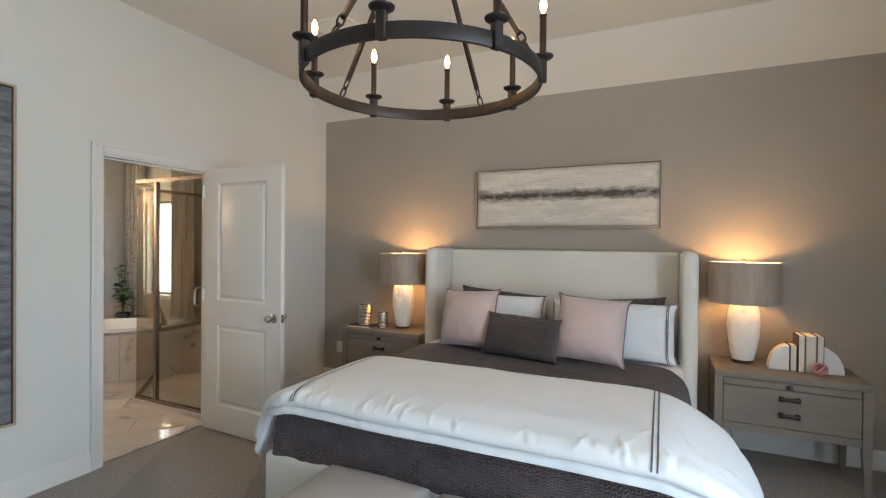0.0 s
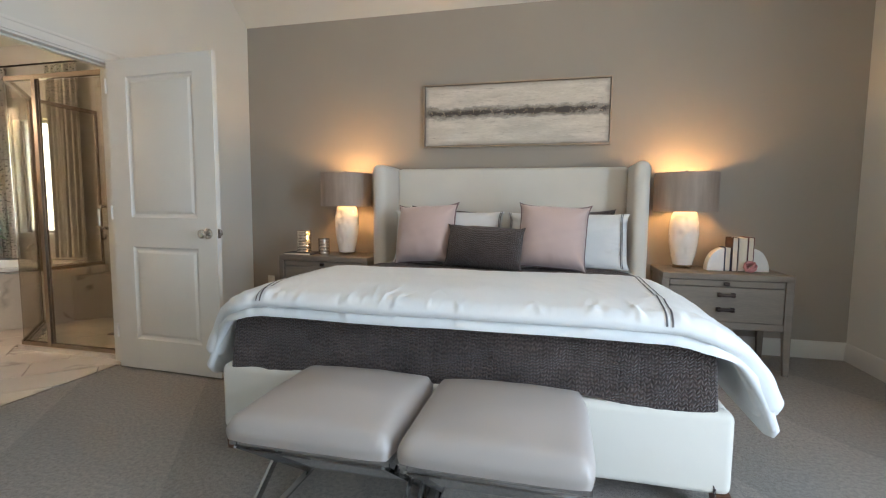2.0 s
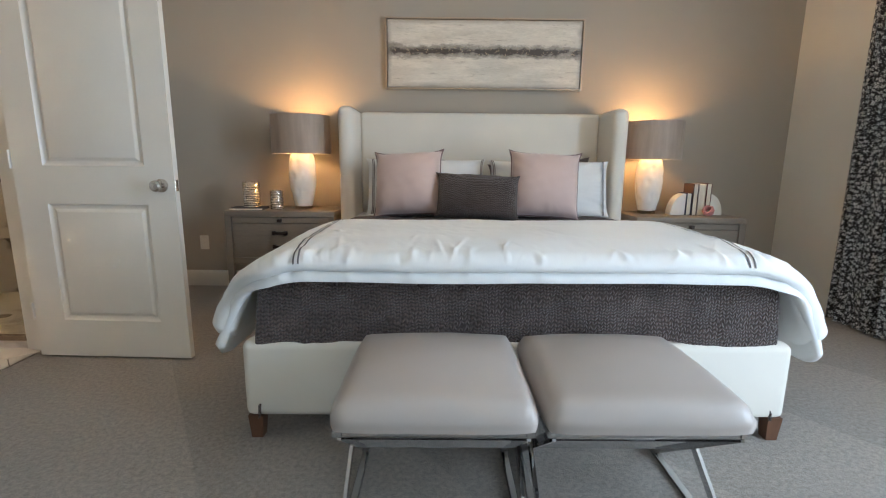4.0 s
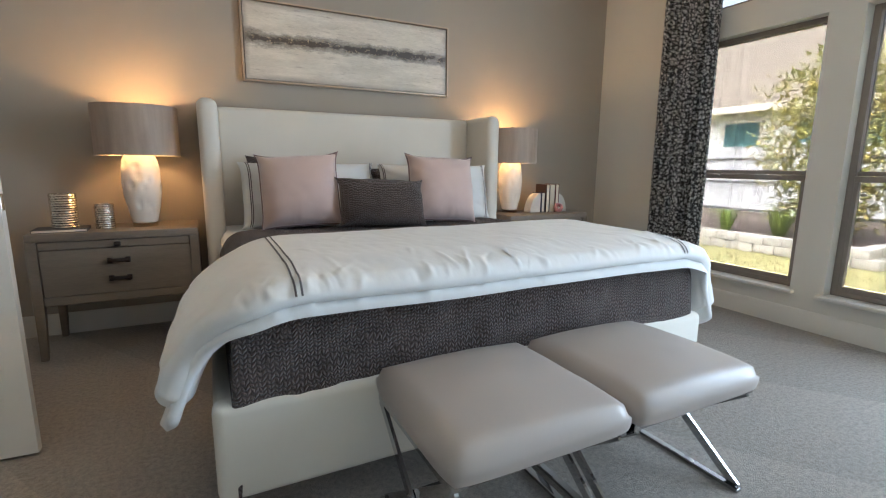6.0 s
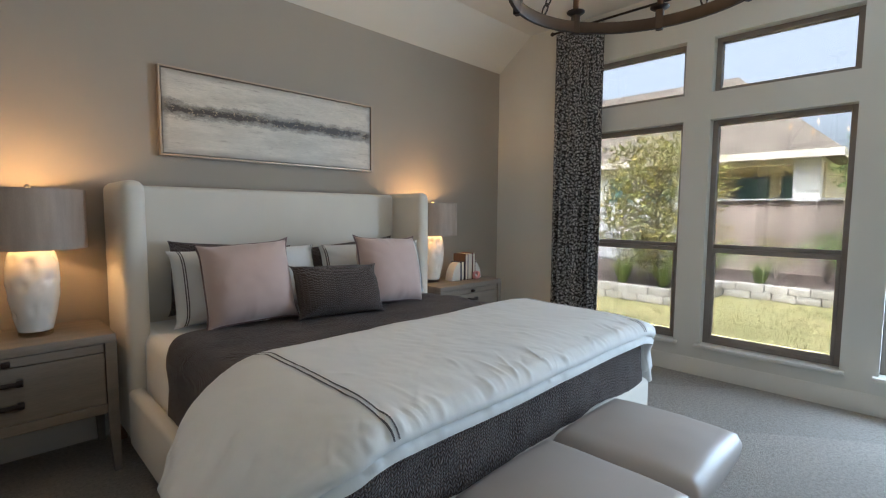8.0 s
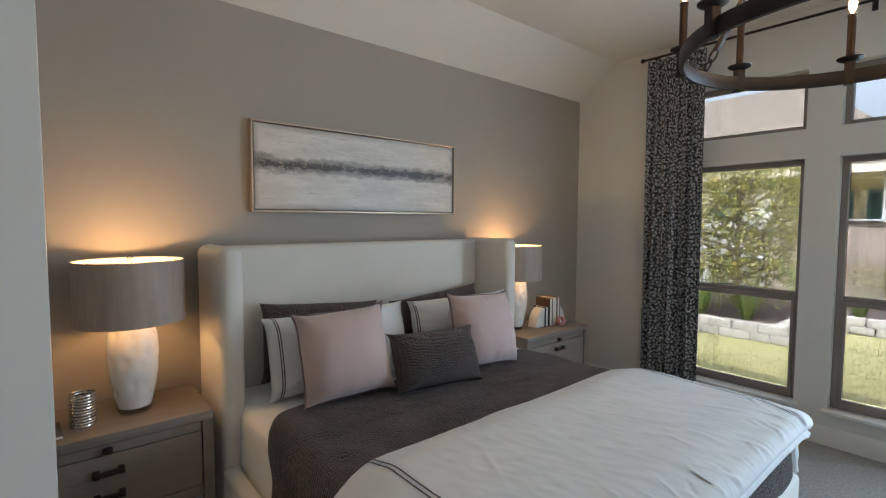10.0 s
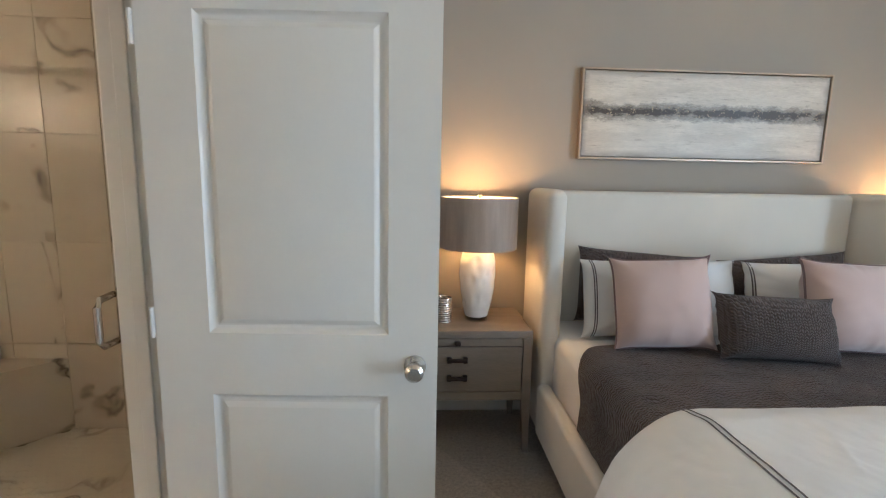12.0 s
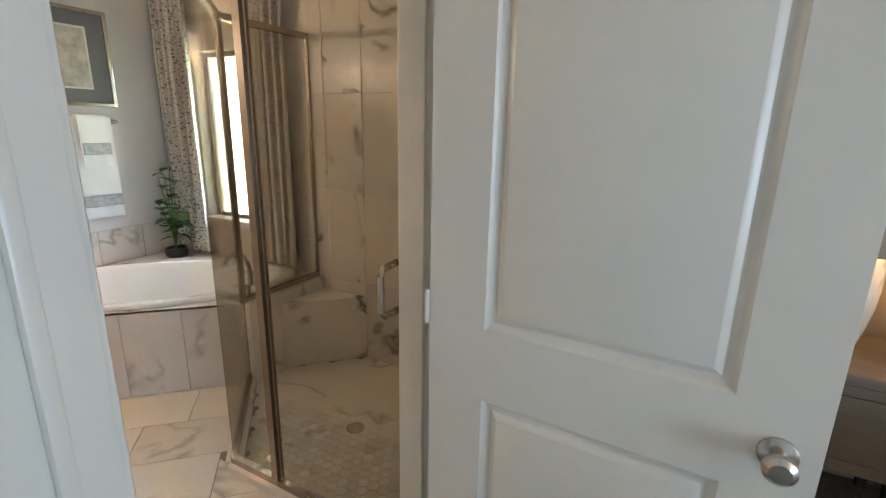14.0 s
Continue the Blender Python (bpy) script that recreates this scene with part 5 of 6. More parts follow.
fc = thing("tub_faucet", (-5.10, 3.74, DECK), "brushed nickel deck-mounted tub faucet with two handles", "faucet", turn=45)
part("spout", faucet_piece([(0, 0, 0), (0, 0, 0.06), (-0.005, 0, 0.15), (-0.03, 0, 0.215), (-0.075, 0, 0.235), (-0.12, 0, 0.215), (-0.14, 0, 0.175)], [0.022, 0.018, 0.016, 0.015, 0.014, 0.014, 0.016]), NICKEL, fc)
for y in (-0.14, 0.14):
    h = faucet_piece([(0, y, 0), (0, y, 0.012), (0, y, 0.014), (0, y, 0.06), (0, y, 0.075)], [0.026, 0.026, 0.014, 0.014, 0.018])
    tube(h, [(0, y, 0.07), (-0.045, y, 0.078), (-0.085, y, 0.084)], [0.009, 0.008, 0.006], 10)
    part("handle", h, NICKEL, fc)

# shower
SHOWER_TOP = 2.0
sh = thing("shower_enclosure", (0, 0, 0), "corner shower with clear glass panels in a brushed bronze frame", "shower")


def frame_bar(a, b, w=0.028, name="frame_bar", parent=sh):
    part(name, bar(bmesh.new(), a, b, w, w), BRONZE_FRAME, parent)


def glass_panel(a, b, z0, z1, name="glass_panel"):
    a, b = Vector((*a, 0)), Vector((*b, 0))
    e = (b - a).normalized()
    nrm = Vector((-e.y, e.x, 0)) * 0.003
    bm = bmesh.new()
    vs = [bm.verts.new(p + s * nrm + Vector((0, 0, z))) for s in (-1, 1) for p, z in ((a, z0), (b, z0), (b, z1), (a, z1))]
    for f in ((0, 1, 2, 3), (7, 6, 5, 4), (0, 4, 5, 1), (1, 5, 6, 2), (2, 6, 7, 3), (3, 7, 4, 0)):
        bm.faces.new([vs[i] for i in f])
    bmesh.ops.recalc_face_normals(bm, faces=bm.faces)
    p = part(name, bm, SHOWER_GLASS, sh)
    p.visible_shadow = False
    return p


POST = (-4.15, SHY)
glass_panel(SH_B, POST, 0.06, SHOWER_TOP - 0.015)
glass_panel(POST, (-3.53, SHY), 0.05, SHOWER_TOP - 0.03, "glass_door")
glass_panel(SH_B, SH_C, 0.06, SHOWER_TOP - 0.015)
glass_panel(SH_C, SH_D, 0.52, SHOWER_TOP - 0.015)
for a, b in ((SH_A, POST), (POST, SH_B), (SH_B, SH_C)):
    frame_bar((*a, 0.045), (*b, 0.045), 0.03, "bottom_rail")
frame_bar((*SH_C, DECK + 0.015), (*SH_D, DECK + 0.015), 0.028, "bottom_rail")
for a, b in ((SH_A, POST), (POST, SH_B), (SH_B, SH_C), (SH_C, SH_D)):
    frame_bar((*a, SHOWER_TOP), (*b, SHOWER_TOP), 0.032, "top_rail")
frame_bar((*POST, 0.04), (*POST, SHOWER_TOP + 0.015), 0.034, "post")
frame_bar((POST[0] + 0.026, POST[1], 0.06), (POST[0] + 0.026, POST[1], SHOWER_TOP - 0.02), 0.014, "post")
frame_bar((*SH_C, 0.04), (*SH_C, SHOWER_TOP + 0.01), 0.026, "post")
frame_bar((SH_D[0], BN - 0.012, DECK), (SH_D[0], BN - 0.012, SHOWER_TOP), 0.024, "post")
frame_bar((SH_A[0], SH_A[1], 0.04), (SH_A[0], SH_A[1], SHOWER_TOP), 0.026, "post")
hp = [(-3.552, SHY - out, z) for out, z in ((0.003, 0.932), (0.055, 0.935), (0.075, 0.955), (0.075, 1.065), (0.055, 1.085), (0.003, 1.088))]
part("door_handle", tube(bmesh.new(), hp, 0.011, 12), NICKEL, sh, "satin nickel D-shaped handle")
hp2 = [(x, 2 * SHY - y, z) for x, y, z in hp]
part("door_handle", tube(bmesh.new(), hp2, 0.011, 12), NICKEL, sh, "satin nickel D-shaped handle")
# curb, knee wall and bench
bm = bmesh.new()
for a, b in ((SH_A, SH_B), (SH_B, SH_C)):
    bar(bm, (*a, 0.012), (*b, 0.012), 0.075, 0.04)
structure("shower_curb", bm, MARBLE_FLOOR, "low tiled shower curb", "curb")
structure("wall_knee", boxed(-5.01, -4.91, 3.565, BN - 0.01, -0.008, DECK - 0.001), MARBLE_FLOOR, "tiled knee wall between tub and shower", "wall")
bm = bmesh.new()
tri = [(-4.909, 3.80), (-4.556, BN - 0.012), (-4.909, BN - 0.012)]
v0 = [bm.verts.new((*p, 0.0)) for p in tri]
v1 = [bm.verts.new((*p, 0.425)) for p in tri]
bm.faces.new(v1)
bm.faces.new(v0[::-1])
for i in range(3):
    bm.faces.new((v0[i], v0[(i + 1) % 3], v1[(i + 1) % 3], v1[i]))
bmesh.ops.recalc_face_normals(bm, faces=bm.faces)
structure("shower_bench", bm, MARBLE_WALL, "marble-look tiled corner bench", "bench")
drain = part("shower_drain", lathe(bmesh.new(), [(0.046, -0.004), (0.046, 0.002), (0.042, 0.004), (0.034, 0.0034), (0.001, 0.003)], 32), NICKEL)
drain.location = (-4.14, 3.53, 0.0)
tagged(drain, "round brushed metal shower drain", "drain")

# bathroom curtains and rod
curtain("curtain", (-6.37, BN - 0.08), (-6.0, BN - 0.08), 0.53, 2.47, (0, -1), CURTAIN_LIGHT, "pale curtain with a grey branch print", 6, 0.03, 1.1)
curtain("curtain", (-5.47, BN - 0.08), (-5.07, BN - 0.08), 0.56, 2.47, (0, -1), CURTAIN_LIGHT, "pale curtain with a grey branch print", 5, 0.03, 2.0)
rod = thing("curtain_rod", (-5.7, BN - 0.08, 2.49), "thin dark rod above the bathroom window", "curtain rod")
part("pole", tube(bmesh.new(), [(-0.66, 0, 0), (0.70, 0, 0)], 0.009, 10), IRON, rod)
for x in (-0.62, 0.66):
    part("bracket", tube(bmesh.new(), [(x, 0, 0), (x, 0.08, 0)], 0.006, 8), IRON, rod)

# picture, towels, plant
art = thing("picture", (BW + 0.002, 3.466, 1.88), "abstract print in a grey mat and silver frame", "picture", turn=90)
bm = bmesh.new()
for x0, x1, z0, z1 in ((-0.33, -0.305, -0.30, 0.30), (0.305, 0.33, -0.30, 0.30), (-0.305, 0.305, -0.30, -0.275), (-0.305, 0.305, 0.275, 0.30)):
    box(bm, x0, x1, -0.03, 0, z0, z1, 0.003, 1)
part("frame", bm, NICKEL, art)
part("mat_board", boxed(-0.305, 0.305, -0.016, -0.002, -0.275, 0.275), mat("grey_mat_board", (0.16, 0.16, 0.17), 0.8, var=0.05), art, "dark grey mat board")
part("print", boxed(-0.185, 0.185, -0.019, -0.0165, -0.18, 0.18), mat("pale_wash_print", (0.36, 0.34, 0.29), 0.7, var=0.5, scale=5, fine=20, second=(0.68, 0.64, 0.55)), art, "pale watercolour print")
bm = bmesh.new()
for x0, x1, z0, z1 in ((-0.197, -0.185, -0.192, 0.192), (0.185, 0.197, -0.192, 0.192), (-0.185, 0.185, -0.192, -0.18), (-0.185, 0.185, 0.18, 0.192)):
    box(bm, x0, x1, -0.021, -0.0165, z0, z1)
part("fillet", bm, PAINT_TRIM, art, "white inner fillet")

tbar = thing("towel_bar", (BW, 3.44, 1.485), "satin nickel towel bar", "towel bar", turn=90)
part("bar", tube(bmesh.new(), [(-0.32, -0.06, 0), (0.32, -0.06, 0)], 0.008, 10), NICKEL, tbar)
for x in (-0.31, 0.31):
    part("bracket", tube(bmesh.new(), [(x, 0.0, 0), (x, -0.065, 0)], [0.02, 0.009], 12), NICKEL, tbar)


def towel(x0, x1, drop, out, label):
    o = thing("towel", (BW, 3.44, 1.485), label, "towel", "towels on the bar", 90)
    def f(u, v):
        a = v * (drop * 1.85)
        x = x0 + (x1 - x0) * u
        wob = 0.006 * math.sin(u * 9 + x0 * 7)
        if a < drop:
            return Vector((x, -0.06 - out - wob * (1 - a / drop), 0.012 - drop + a))
        t = min((a - drop) / 0.05, math.pi)
        return Vector((x, -0.06 - out * math.cos(t), 0.012 + out * math.sin(t) - max(0, a - drop - 0.16) * 1.0))
    part("cloth", thicken(surface(f, 12, 60), 0.008), TOWEL, o, angle=70)
    for k in (0.08,):
        part("band", boxed(x0 + 0.002, x1 - 0.002, -0.06 - out - 0.016, -0.06 - out - 0.0075, 0.012 - drop + k, 0.012 - drop + k + 0.075, 0.003, 1), TOWEL_BAND, o, "grey lace band")


towel(-0.06, 0.267, 0.65, 0.016, "white bath towel with a grey lace band")
towel(0.06, 0.234, 0.305, 0.034, "white hand towel with a grey lace band")

plant = thing("potted_plant", (-6.2, 3.97, DECK), "small green leafy plant in a dark round pot", "plant")
part("pot", lathe(bmesh.new(), [(0.06, 0), (0.075, 0.01), (0.078, 0.05), (0.07, 0.07), (0.062, 0.07), (0.06, 0.055), (0.001, 0.055)], 28), mat("dark_pot", (0.025, 0.027, 0.03), 0.4), plant, "dark round pot")
LEAF = mat("houseplant_leaf", (0.07, 0.15, 0.035), 0.45, var=0.4, scale=9)
bm = bmesh.new()
lf = bmesh.new()
rnd = random.Random(4)
for k in range(7):
    t = rnd.uniform(0, 6.28)
    h = rnd.uniform(0.28, 0.62)
    r = rnd.uniform(0.05, 0.15)
    pts = [(0, 0, 0.05), (0.25 * r * math.cos(t), 0.25 * r * math.sin(t), 0.05 + 0.5 * h), (r * math.cos(t), r * math.sin(t), 0.05 + h)]
    tube(bm, pts, [0.005, 0.004, 0.002], 6)
    for j in range(5):
        f = 0.35 + 0.65 * j / 4
        c = Vector(pts[0]).lerp(Vector(pts[2]), f)
        tt = rnd.uniform(0, 6.28)
        way = Vector((math.cos(tt), math.sin(tt), rnd.uniform(-0.3, 0.3))).normalized()
        sd = way.cross(Vector((0, 0, 1))).normalized()
        L, Wd = rnd.uniform(0.07, 0.11), rnd.uniform(0.042, 0.06)
        a0 = [lf.verts.new(c + way * (L * q) + sd * (Wd * w) + Vector((0, 0, dz))) for q, w, dz in ((0, 0, 0), (0.35, 0.9, 0.008), (0.75, 0.75, 0.0), (1.1, 0, -0.018), (0.75, -0.75, 0.0), (0.35, -0.9, 0.008))]
        lf.faces.new(a0)
part("stems", bm, LEAF, plant)
part("leaves", lf, LEAF, plant)

# vanity light seen in the shower glass
vl = thing("vanity_light", (BW, 1.95, 2.1), "two-shade vanity wall light, lit", "wall light", turn=-90)
part("back_plate", boxed(-0.25, 0.25, 0.0, 0.03, -0.03, 0.03, 0.005, 2), NICKEL, vl)
OPAL = glow("opal_shade", (1.0, 0.72, 0.42), 0.18)
for x in (-0.15, 0.15):
    part("arm", tube(bmesh.new(), [(x, 0.03, 0), (x, 0.14, 0.0), (x, 0.18, 0.02)], 0.009, 8), NICKEL, vl)
    s = part("shade", lathe(bmesh.new(), [(0.045, 0.02), (0.055, -0.14), (0.052, -0.14), (0.042, 0.02)], 24, (x, 0.18, 0)), OPAL, vl, "lit opal glass shade")
    s.visible_shadow = False


# ---- outside ----
GZ = -0.15
GRASS = mat("lawn", (0.17, 0.17, 0.05), 0.9, var=0.3, scale=1.3, fine=70, bump=0.6, second=(0.34, 0.28, 0.12), depth=0.02)
MULCH = mat("bark_mulch", (0.075, 0.05, 0.035), 0.95, var=0.5, scale=9, fine=60, bump=1.0, depth=0.03)
FENCE_WARM = mat("weathered_cedar", (0.27, 0.19, 0.145), 0.85, var=0.25, scale=3, fine=50, rand=0.22, bump=0.3, stretch=(4, 4, 0.5), second=(0.35, 0.28, 0.225))
FENCE_GREY = mat("silvered_cedar", (0.36, 0.345, 0.33), 0.85, var=0.2, scale=3, fine=50, rand=0.12, bump=0.3, stretch=(4, 4, 0.5))
LIMESTONE = mat("chopped_limestone", (0.33, 0.30, 0.25), 0.9, var=0.2, scale=6, fine=50, rand=0.1, bump=0.6, depth=0.012)
STUCCO = mat("cream_stucco", (0.60, 0.52, 0.38), 0.9, var=0.06, scale=2, fine=120, bump=0.2)
WHITE_BRICK = mat("white_painted_brick", (0.60, 0.58, 0.54), 0.85, var=0.06, scale=4, fine=60, bump=0.2)
SHINGLE = mat("weathered_shingles", (0.13, 0.102, 0.075), 0.9, var=0.2, scale=1.5, fine=14, bump=0.5, stretch=(1, 1, 3), depth=0.02)
FASCIA = mat("fascia_paint", (0.55, 0.48, 0.39), 0.7, var=0.05)
FAR_GLASS = mat("far_window", (0.05, 0.10, 0.10), 0.08, var=0.2, bump=0.0)
LEAF_MAG = leafy(mat("magnolia_leaf", (0.20, 0.285, 0.075), 0.4, var=0.35, scale=3, second=(0.42, 0.30, 0.08)))
LEAF_LIGHT = leafy(mat("small_tree_leaf", (0.14, 0.26, 0.06), 0.55, var=0.4, scale=3, second=(0.30, 0.40, 0.10)))
BLADE = leafy(mat("strappy_leaf", (0.13, 0.22, 0.04), 0.5, var=0.4, scale=5, second=(0.32, 0.36, 0.08)))
BARK = mat("bark", (0.12, 0.09, 0.065), 0.9, var=0.3, scale=12, bump=0.6)

bm = bmesh.new()
bmesh.ops.create_grid(bm, x_segments=2, y_segments=2, size=600)
bmesh.ops.translate(bm, verts=bm.verts, vec=(0, 0, GZ))
structure("ground", bm, GRASS, "sunlit lawn going yellow in patches", "lawn")
bm = boxed(5.33, 9.9, 3.62, 14, GZ, 0.03)
box(bm, 6.98, 9.9, -9, 3.615, GZ, 0.03)
structure("planting_bed", bm, MULCH, "bark mulch planting bed along the fence", "planting bed")

wallst = tagged(new("retaining_wall"), "low chopped white limestone retaining wall round the planting bed", "retaining wall")
rnd = random.Random(11)


def stone_mesh(L, D, Hh, seed):
    bm = boxed(-L / 2, L / 2, -D / 2, D / 2, 0, Hh, 0.015, 2)
    for v in bm.verts:
        v.co += Vector((nz(v.co.x + seed, v.co.y, v.co.z, 6), nz(v.co.y + seed, v.co.x, v.co.z, 6), 0.5 * nz(v.co.z + seed, v.co.y, v.co.x, 6))) * 0.014
    return mesh_from(bm, "stone", LIMESTONE)


stones = [stone_mesh(L, 0.16, hh, k * 3.7) for k, (L, hh) in enumerate(((0.32, 0.13), (0.24, 0.13), (0.40, 0.13), (0.28, 0.13)))]
LENS = (0.32, 0.24, 0.40, 0.28)
for (ax0, ay0), (bx0, by0) in (((5.25, 9.2), (5.25, 3.6)), ((5.35, 3.53), (6.95, 3.53)), ((6.9, 3.43), (6.9, -5.0))):
    a, b = Vector((ax0, ay0, 0)), Vector((bx0, by0, 0))
    e = (b - a).normalized()
    for row in (0, 1):
        d = -0.15 * row
        while d < (b - a).length:
            k = rnd.randrange(4)
            st = new("stone", stones[k])
            st.parent = wallst
            p = a + e * (d + LENS[k] / 2)
            st.matrix_basis = pose(p.x + rnd.uniform(-0.008, 0.008), p.y + rnd.uniform(-0.008, 0.008), GZ + row * 0.128, 0, 0, math.degrees(math.atan2(e.y, e.x)) + rnd.uniform(-1.5, 1.5))
            d += LENS[k] + 0.008

# fence
fence = tagged(new("fence"), "weathered cedar board fence, part brown and part silver grey", "fence")


def picket_mesh(material):
    bm = bmesh.new()
    pts = [(-0.068, 0), (0.068, 0), (0.068, 1.74), (0.045, 1.78), (-0.045, 1.78), (-0.068, 1.74)]
    fr = [bm.verts.new((-0.009, y, z)) for y, z in pts]
    bk = [bm.verts.new((0.009, y, z)) for y, z in pts]
    bm.faces.new(fr)
    bm.faces.new(bk[::-1])
    for i in range(6):
        bm.faces.new((fr[i], bk[i], bk[(i + 1) % 6], fr[(i + 1) % 6]))
    bmesh.ops.recalc_face_normals(bm, faces=bm.faces)
    return mesh_from(bm, "board", material)


FX, FZ = 9.8, -0.2
pk = {True: picket_mesh(FENCE_WARM), False: picket_mesh(FENCE_GREY)}
for i in range(150):
    y = -6.0 + i * 0.1415
    o = new("board", pk[y < 4.9])
    o.parent = fence
    o.matrix_basis = pose(FX + rnd.uniform(-0.004, 0.004), y, FZ + rnd.uniform(-0.012, 0.012), 0, rnd.uniform(-0.5, 0.5), rnd.uniform(-1, 1))
for i in range(9):
    y = -5.5 + i * 2.42
    x = FX + 0.052 if y < 4.8 else FX - 0.147
    part("post", boxed(x, x + 0.095, y - 0.05, y + 0.05, FZ, FZ + 1.82, 0.004, 1), FENCE_WARM if y < 4.8 else FENCE_GREY, fence)
for z in (0.3, 0.95, 1.5):
    part("rail", boxed(FX + 0.012, FX + 0.05, -6, 4.85, FZ + z, FZ + z + 0.085), FENCE_WARM, fence)
    part("rail", boxed(FX - 0.05, FX - 0.012, 4.86, 15.2, FZ + z, FZ + z + 0.085), FENCE_GREY, fence)
part("cap_rail", boxed(FX - 0.08, FX + 0.05, -6, 4.85, FZ + 1.79, FZ + 1.825), FENCE_GREY, fence)

# neighbour's house
house = thing("house", (15, 3, GZ), "neighbouring single-storey house with a hipped shingle roof and covered patio", "house")
part("wall", boxed(0, 9, 3.3, 15, 0, 3.25), WHITE_BRICK, house, "white painted brick wall")
part("wall", boxed(2.2, 9, 0.2, 3.3, 0, 3.25), STUCCO, house, "cream stucco patio wall")
part("column", boxed(0, 0.55, 0.1, 0.75, 0, 3.25, 0.02, 1), WHITE_BRICK, house, "white painted brick column")
part("patio_beam", boxed(0.0, 0.4, 0.75, 3.3, 2.95, 3.25), STUCCO, house)
part("patio_ceiling", boxed(0.4, 2.2, 0.2, 3.3, 3.1, 3.25), STUCCO, house)
bm = bmesh.new()
e0, e1 = 3.28, 6.9
lo = [bm.verts.new(p) for p in ((-0.5, -0.4, e0), (9.5, -0.4, e0), (9.5, 15.5, e0), (-0.5, 15.5, e0))]
hi = [bm.verts.new(p) for p in ((4.5, 3.4, e1), (4.5, 11.5, e1))]
bm.faces.new((lo[0], lo[1], hi[0]))
bm.faces.new((lo[1], lo[2], hi[1], hi[0]))
bm.faces.new((lo[2], lo[3], hi[1]))
bm.faces.new((lo[3], lo[0], hi[0], hi[1]))
bm.faces.new(lo[::-1])
bmesh.ops.recalc_face_normals(bm, faces=bm.faces)
part("roof", bm, SHINGLE, house, "weathered brown shingle roof")
part("fascia", boxed(-0.54, -0.5, -0.44, 15.5, 3.08, 3.30), FASCIA, house)
part("fascia", boxed(-0.5, 9.5, -0.44, -0.4, 3.08, 3.30), FASCIA, house)
for x, y, z0, z1, w in ((0, 4.6, 1.0, 2.75, 0.9), (0, 6.0, 1.0, 2.75, 0.9), (0, 8.2, 1.0, 2.75, 1.2), (0, 10.5, 1.0, 2.75, 1.2), (2.2, 0.95, 1.2, 2.75, 0.85), (2.2, 2.2, 1.2, 2.75, 1.0)):
    wi = part("window", boxed(x - 0.05, x + 0.02, y - w / 2 - 0.07, y + w / 2 + 0.07, z0 - 0.07, z1 + 0.07), FASCIA, house)
    part("pane", boxed(x - 0.06, x - 0.045, y - w / 2, y + w / 2, z0, z1), FAR_GLASS, wi)
fan = part("ceiling_fan", tube(bmesh.new(), [(1.1, 1.9, 3.1), (1.1, 1.9, 2.75), (1.1, 1.9, 2.6)], [0.02, 0.02, 0.09], 10), IRON, house, "dark patio ceiling fan")
for k in range(5):
    t = radians(72 * k + 20)
    part("blade", bar(bmesh.new(), (1.1, 1.9, 2.64), (1.1 + 0.6 * math.cos(t), 1.9 + 0.6 * math.sin(t), 2.64), 0.11, 0.01), IRON, fan)


# plants
def leaf_cloud(bm, rnd, centre, radii, count, size, gaps=0.35):
    for _ in range(count):
        while True:
            p = Vector((rnd.uniform(-1, 1), rnd.uniform(-1, 1), rnd.uniform(-1, 1)))
            if 0.25 < p.length < 1 and noise.noise(p * 2.4 + Vector(centre)) > -gaps * 0.5:
                break
        c = Vector(centre) + Vector((p.x * radii[0], p.y * radii[1], p.z * radii[2]))
        way = (p + Vector((rnd.uniform(-1, 1), rnd.uniform(-1, 1), rnd.uniform(-0.6, 1)))).normalized()
        sd = way.cross(Vector((rnd.uniform(-1, 1), rnd.uniform(-1, 1), 1))).normalized()
        L = size * rnd.uniform(0.7, 1.3)
        up = way.cross(sd) * (0.12 * L)
        vs = [bm.verts.new(c + q) for q in (Vector(), way * L * 0.45 + sd * L * 0.2 + up, way * L, way * L * 0.45 - sd * L * 0.2 + up)]
        bm.faces.new(vs)


def tree(name, place, height, spread, trunk_r, leaf, material, label, seed, clumps, per, low):
    rnd = random.Random(seed)
    o = thing(name, place, label, "tree")
    bm = tube(bmesh.new(), [(0, 0, 0), (0.03, 0.02, height * 0.35), (-0.02, 0.04, height * 0.7), (0, 0, height * 0.95)], [trunk_r, trunk_r * 0.75, trunk_r * 0.45, trunk_r * 0.15], 10)
    cl = []
    for k in range(clumps):
        t = k * 2.399
        h = low + (height - low) * (k + 0.5) / clumps
        r = spread * (0.35 + 0.65 * math.sin(math.pi * (0.12 + 0.80 * (h - low) / (height - low)))) * rnd.uniform(0.35, 0.95)
        c = (r * math.cos(t), r * math.sin(t), h)
        cl.append(c)
        tube(bm, [(0, 0, max(0.1, h * 0.8)), (c[0] * 0.5, c[1] * 0.5, h * 0.92), c], [trunk_r * 0.35, trunk_r * 0.22, trunk_r * 0.08], 6)
    part("trunk", bm, BARK, o)
    lf = bmesh.new()
    for c in cl:
        q = spread * rnd.uniform(0.30, 0.46)
        leaf_cloud(lf, rnd, c, (q, q, q * 0.85), per, leaf)
    part("crown", lf, material, o)


